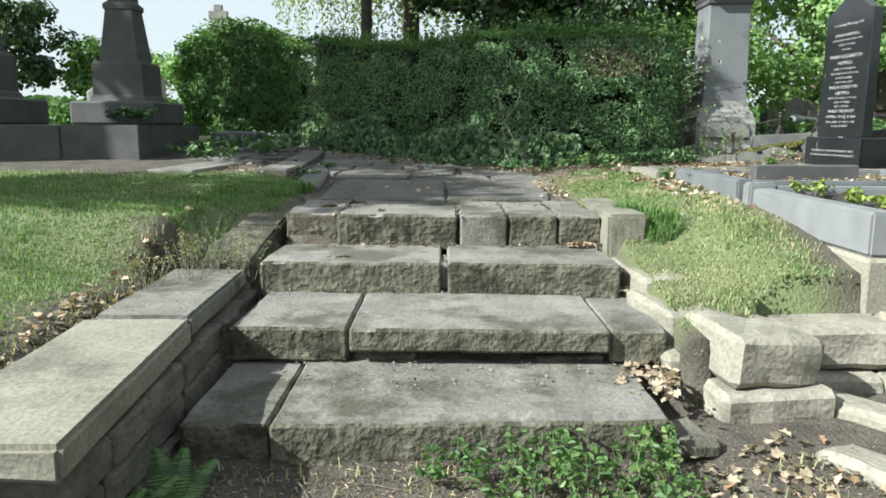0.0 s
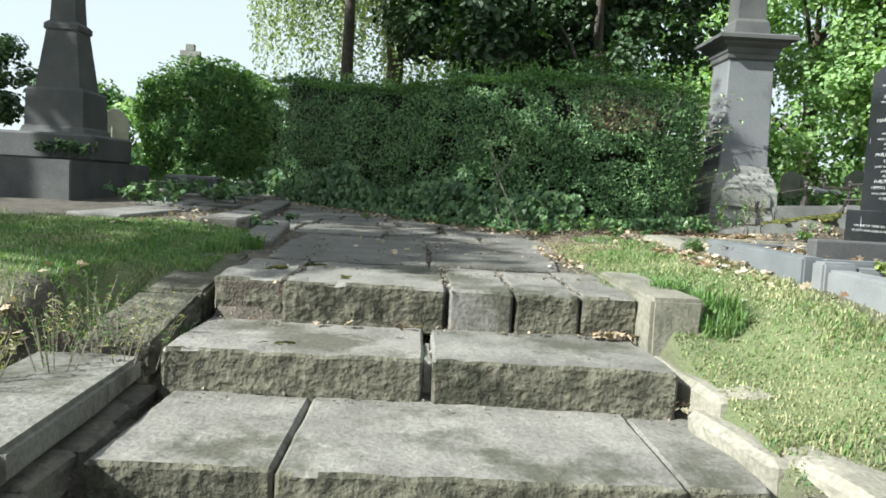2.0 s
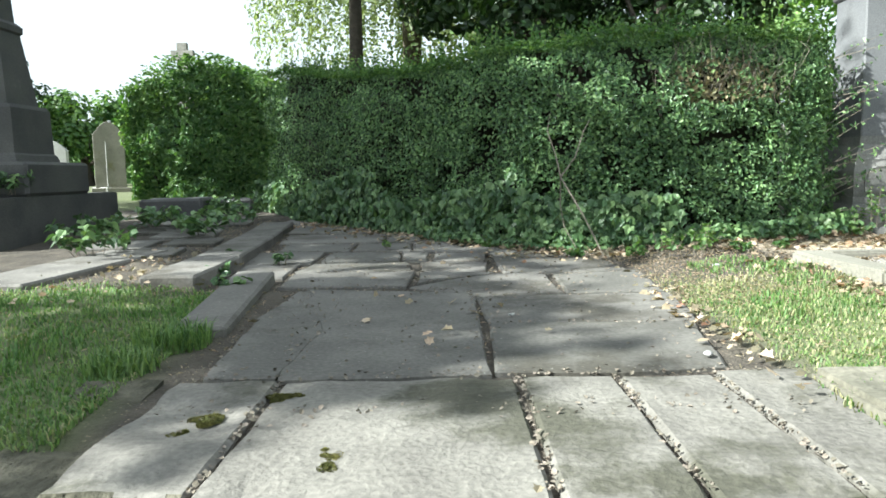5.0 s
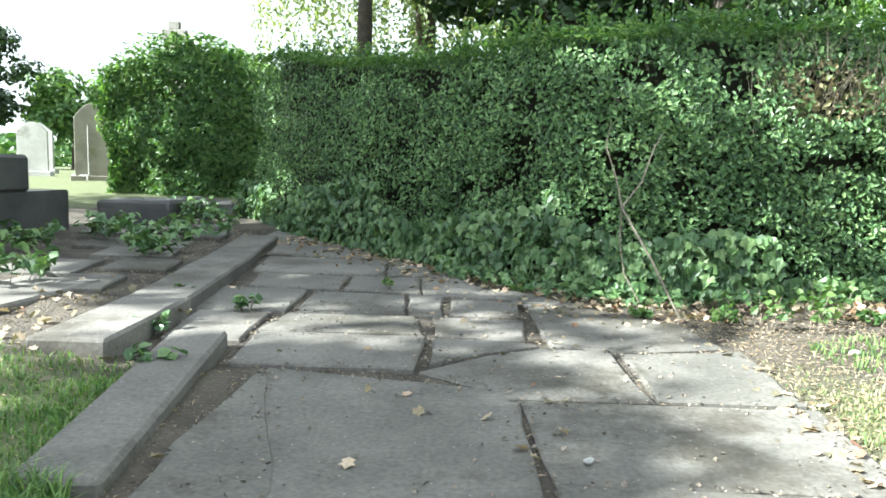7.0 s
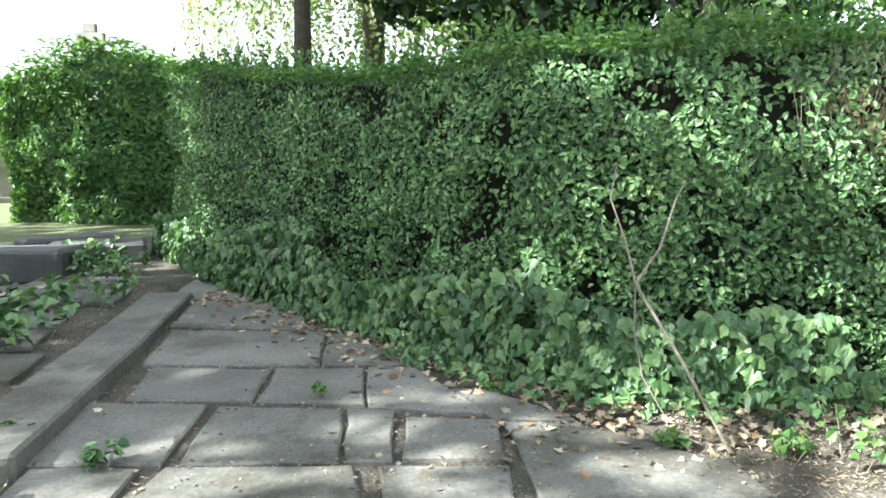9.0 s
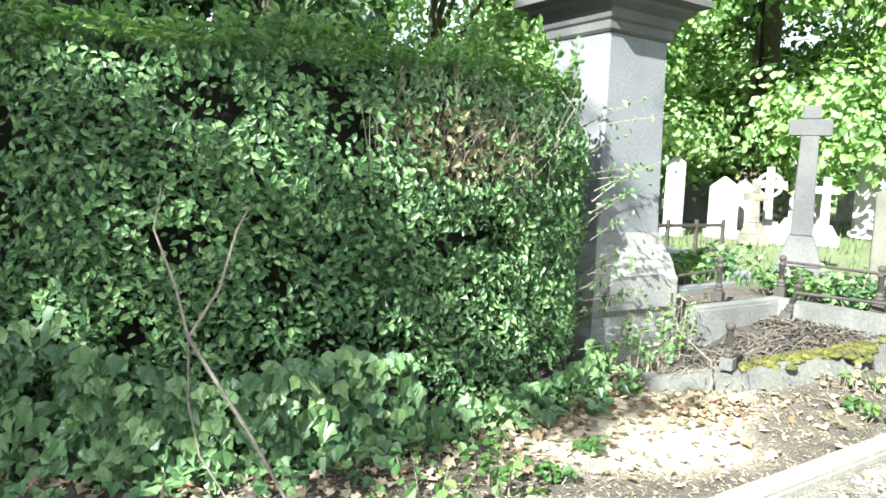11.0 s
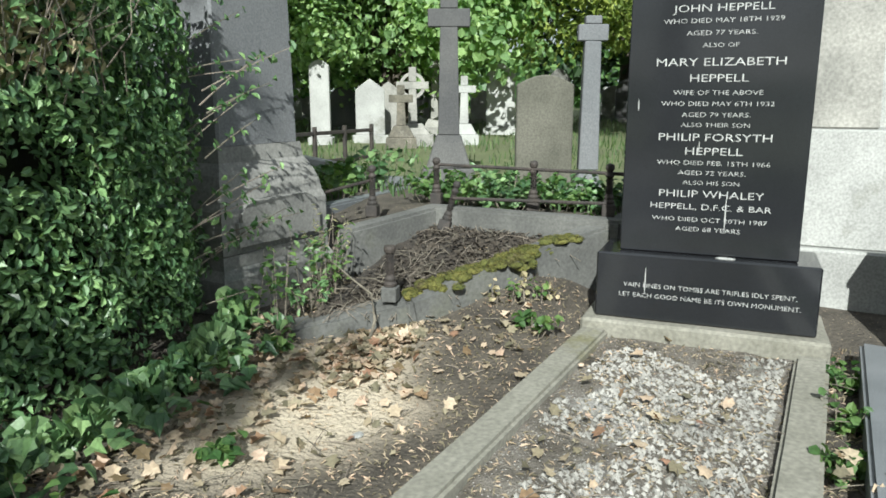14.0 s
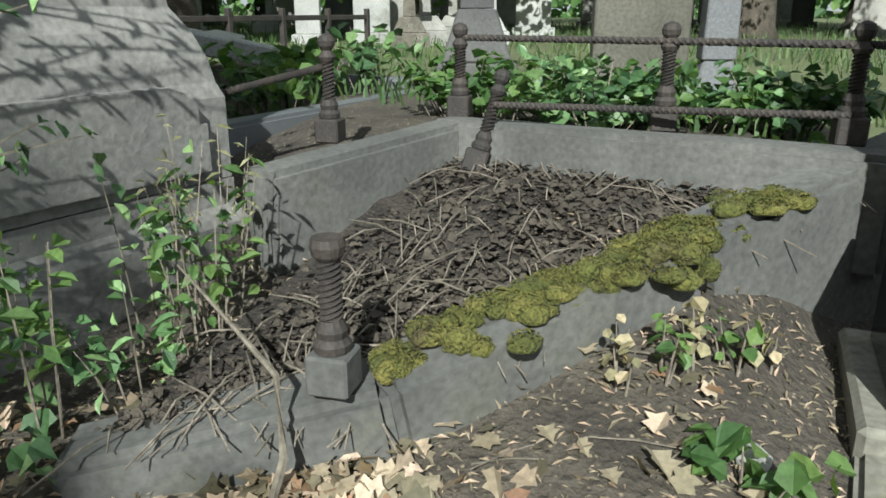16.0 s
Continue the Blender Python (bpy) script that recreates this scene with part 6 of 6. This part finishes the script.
# crumbs of leaf and bark, in the joints and on bare soil
crumb = []
for i in range(34000):
    r = rnd.random()
    if r < 0.50:
        x, y = rnd.uniform(1.0, 4.6), rnd.uniform(7.2, 9.9)
    elif r < 0.55:
        x, y = rnd.uniform(2.5, 4.4), rnd.uniform(5.8, 7.2)
    elif r < 0.8:
        x, y = rnd.uniform(-3.0, 1.6), rnd.uniform(6.2, 12.5)
    else:
        x, y = rnd.uniform(-1.0, 2.6), rnd.uniform(1.4, 2.8)
    z = ground_z(x, y) + 0.004
    if 2.5 < x < 4.25 and 7.55 < y < 8.34:
        z = 1.165
    if 2.58 < x < 4.4 and 5.84 < y < 7.19:
        z = 1.193
    if 1 < x < 5 and 7.5 < y < 11 and sunlit_dust_at(x, y) > 0.35 and rnd.random() < 0.65:
        continue
    crumb.append(flat_leaf(x, y, z + 0.008 * rnd.random()))
tagged(cloud_part("leaf_crumbs", crumb, 0.021, M_litter, rnd, None, "thin", kind="stuff", vary=0.7), "crumbs of dry leaf, bark and straw on the soil", "litter")
dark_crumb = []
for i in range(6000):
    a = P5.lerp(P1, rnd.random()) + Vector((0.1, 0, 0))
    b = P3.lerp(P2, rnd.random())
    f = rnd.random()
    p = a.lerp(b, f)
    dark_crumb.append(flat_leaf(p.x, p.y, 1.262 + 0.255 * f + 0.012 * rnd.random()))
tagged(cloud_part("leaf_mould", dark_crumb, 0.019, M_bark, rnd, None, "wide", kind="stuff", vary=0.7), "dark rotting leaf fragments in the plot", "litter")
bits = []
for i in range(1500):
    x, y = rnd.uniform(-1.0, 1.2), rnd.uniform(3.0, 10.0)
    y = y if y > 6.2 else rnd.choice((3.55, 4.38, 5.05, 3.3, 5.8)) + rnd.gauss(0, 0.06)
    zz = PATH_Z(x, y) + 0.0 if y > 6.2 else (1.02 if y > 5.2 else 0.812 if y > 4.5 else 0.618 if y > 3.7 else 0.422)
    bits.append(flat_leaf(x, y, zz + 0.004))
for o in FLAGS:              # litter caught in the joints
    for (xa, ya), (xb, yb) in zip(o, o[1:] + o[:1]):
        for i in range(int(26 * math.hypot(xb - xa, yb - ya))):
            f = rnd.random()
            x, y = xa + (xb - xa) * f + rnd.gauss(0, 0.022), ya + (yb - ya) * f + rnd.gauss(0, 0.022)
            bits.append(flat_leaf(x, y, PATH_Z(x, y) + 0.006))
for xj in (-0.652, 0.225, 0.583, 0.943):
    for i in range(110):
        bits.append(flat_leaf(xj + rnd.gauss(0, 0.014), rnd.uniform(5.2, 6.2), 1.018))
for i in range(170):
    bits.append(flat_leaf(rnd.uniform(-1.0, 1.2), 6.2 + rnd.gauss(0, 0.02), 1.026))
tagged(cloud_part("path_crumbs", bits, 0.014, M_twig, rnd, None, "wide", kind="stuff", vary=0.7), "tiny crumbs of dry leaf on steps and path", "litter")
bm = bmesh.new()
for i in range(240):
    f = rnd.random()
    p = P5.lerp(P1, rnd.random()).lerp(P3.lerp(P2, rnd.random()), f)
    p.z = 1.270 + 0.255 * f
    a, L = rnd.gauss(0.5, 0.6), rnd.uniform(0.05, 0.28)
    e = Vector((math.cos(a) * L, math.sin(a) * L, rnd.uniform(0, 0.03)))
    add_tube(bm, [p - e * 0.5, p + Vector((0, 0, 0.012)), p + e * 0.5], [0.0016, 0.0022, 0.001], 4)
for i in range(260):
    x, y = rnd.choice(((rnd.uniform(1.2, 4.4), rnd.uniform(8.6, 9.4)), (rnd.uniform(-0.9, 2.2), rnd.uniform(1.6, 2.7)), (rnd.uniform(2.6, 4.3), rnd.uniform(5.9, 8.3))))
    z = max(ground_z(x, y), 1.18 if (y > 5.8 and x > 2.5 and y < 8.34) else 0) + 0.012
    a, L = rnd.uniform(0, 6.28), rnd.uniform(0.05, 0.2)
    e = Vector((math.cos(a) * L, math.sin(a) * L, 0.01))
    add_tube(bm, [Vector((x, y, z)) - e * 0.5, Vector((x, y, z + 0.006)), Vector((x, y, z)) + e * 0.5], [0.0012, 0.0018, 0.001], 4)
tagged(part("fallen_twigs", bm, M_twig, None), "broken dry twigs on the ground", "twigs", kind="stuff")
# a bare branch that leans on the plot's front kerb
stick = thing("dead_branch", "bare pale branch leaning on the plot kerb", "branch")
bm = bmesh.new()
add_tube(bm, [(3.55, 9.25, 1.15), (3.61, 9.24, 1.28), (3.66, 9.29, 1.385), (3.70, 9.42, 1.43), (3.73, 9.57, 1.50)], [0.007, 0.008, 0.006, 0.004, 0.002], 6)
part("stem", bm, M_twig, stick)
# gravel chips
V, F = [], []
for i in range(4200):
    x, y = rnd.uniform(2.52, 4.22), rnd.uniform(7.58, 8.30)
    if noise.noise((x * 2.2, y * 2.2, 1)) < -0.05:
        continue
    s = rnd.uniform(0.004, 0.011)
    z = 1.161 + 0.02 * (noise.noise((x * 3, y * 3, 1.16 * 3)) + 0.6 * noise.noise((x * 11, y * 11, 1.16 * 11)))
    n = len(V)
    V += [(x + rnd.uniform(-s, s), y + s, z), (x - s, y - s, z), (x + s, y - s * 0.8, z), (x + rnd.uniform(-s, s) * 0.5, y, z + s * 1.2)]
    F += [(n, n + 1, n + 3), (n + 1, n + 2, n + 3), (n + 2, n, n + 3)]
me = bpy.data.meshes.new("gravel_chips")
me.from_pydata(V, [], F)
me.materials.append(M_grave)
tagged(new("gravel_chips", me), "white stone chips on the grave", "gravel", kind="stuff")


# ---- moss ----
def moss(at, sx, sy, sz, rz, seed, label="yellow-green moss cushions on stone"):
    """A ragged patch of small cushions with a fuzzy skin."""
    rr = random.Random(seed)
    root = thing("moss", label, "moss", "moss patches", at=at, rz=rz)
    bm = bmesh.new()
    pl = []
    for i in range(16):
        u, v = rr.gauss(0, 0.5), rr.gauss(0, 0.5)
        c = Vector((u * sx, v * sy, -0.35 * sz * (u * u + v * v) - (0.5 * sz if abs(v) > 0.9 else 0)))
        r = sy * rr.uniform(0.25, 0.5)
        bmesh.ops.create_icosphere(bm, subdivisions=2, radius=1.0, matrix=Matrix.Translation(c) @ Matrix.Diagonal((r * 1.3, r, sz * rr.uniform(0.6, 1.1), 1)))
        for k in range(60):
            d = Vector((rr.gauss(0, 1), rr.gauss(0, 1), abs(rr.gauss(0, 1)))).normalized()
            pl.append((c + Vector((d.x * r * 1.3, d.y * r, d.z * sz)), d))
    for v in bm.verts:
        v.co *= 1 + 0.12 * noise.noise(v.co * 40 + Vector((seed, 0, 0)))
    part("cushion", bm, M_moss, root, smooth=True)["kind"] = "stuff"
    cloud_part("fuzz", pl, 0.016, M_moss, rr, root, "thin", kind="stuff")
    return root


dk = math.degrees(math.atan2(P2.y - P1.y, P2.x - P1.x))
for f, L, w, dy in ((0.05, 0.05, 0.045, 0.02), (0.17, 0.10, 0.06, 0.03), (0.25, 0.10, 0.06, 0.01), (0.33, 0.11, 0.065, 0.0), (0.41, 0.10, 0.07, 0.0), (0.48, 0.09, 0.065, 0.0), (0.555, 0.07, 0.06, 0.01), (0.70, 0.10, 0.08, 0.0)):
    p = P1.lerp(P2, f) + Vector((0.02, 0.05 + dy, 0.0))
    moss(tuple(p), L, w, 0.022, dk, int(f * 100))

for x, y, L, w, rz in ((-0.78, 5.75, 0.10, 0.045, 60), (-0.60, 5.98, 0.07, 0.035, 20), (-0.35, 5.40, 0.10, 0.04, 100), (-0.55, 4.62, 0.09, 0.035, 0), (0.85, 4.66, 0.07, 0.03, 10)):
    moss((x, y, 1.018 if y > 5.1 else 0.80), L, w, 0.006, rz, int(x * 100) + 300, "thin olive moss on a worn step")

# loose stones
for i, (x, y, z, s) in enumerate(((4.05, 8.62, 1.12, 0.045), (0.28, 7.15, 1.06, 0.02), (0.98, 6.35, 1.045, 0.025), (2.1, 6.2, 1.07, 0.05), (2.25, 6.9, 1.09, 0.045), (2.3, 7.3, 1.1, 0.05), (2.3, 7.6, 1.1, 0.04),
                                 (1.85, 5.2, 0.98, 0.03), (2.28, 6.5, 1.08, 0.04), (2.9, 8.85, 1.11, 0.03), (1.75, 8.4, 1.08, 0.035))):
    bm = bmesh.new()
    bmesh.ops.create_icosphere(bm, subdivisions=2, radius=1.0, matrix=Matrix.Diagonal((s, s * 0.7, s * 0.35, 1)))
    roughen(bm, s * 0.25, 1 / s * 0.8, 0, i)
    root = thing("stone", "small pale loose stone on the ground", "stone", "loose stones", at=(x, y, max(z, ground_z(x, y)) + s * 0.15), rz=40 * i)
    part("body", bm, M_white, root)
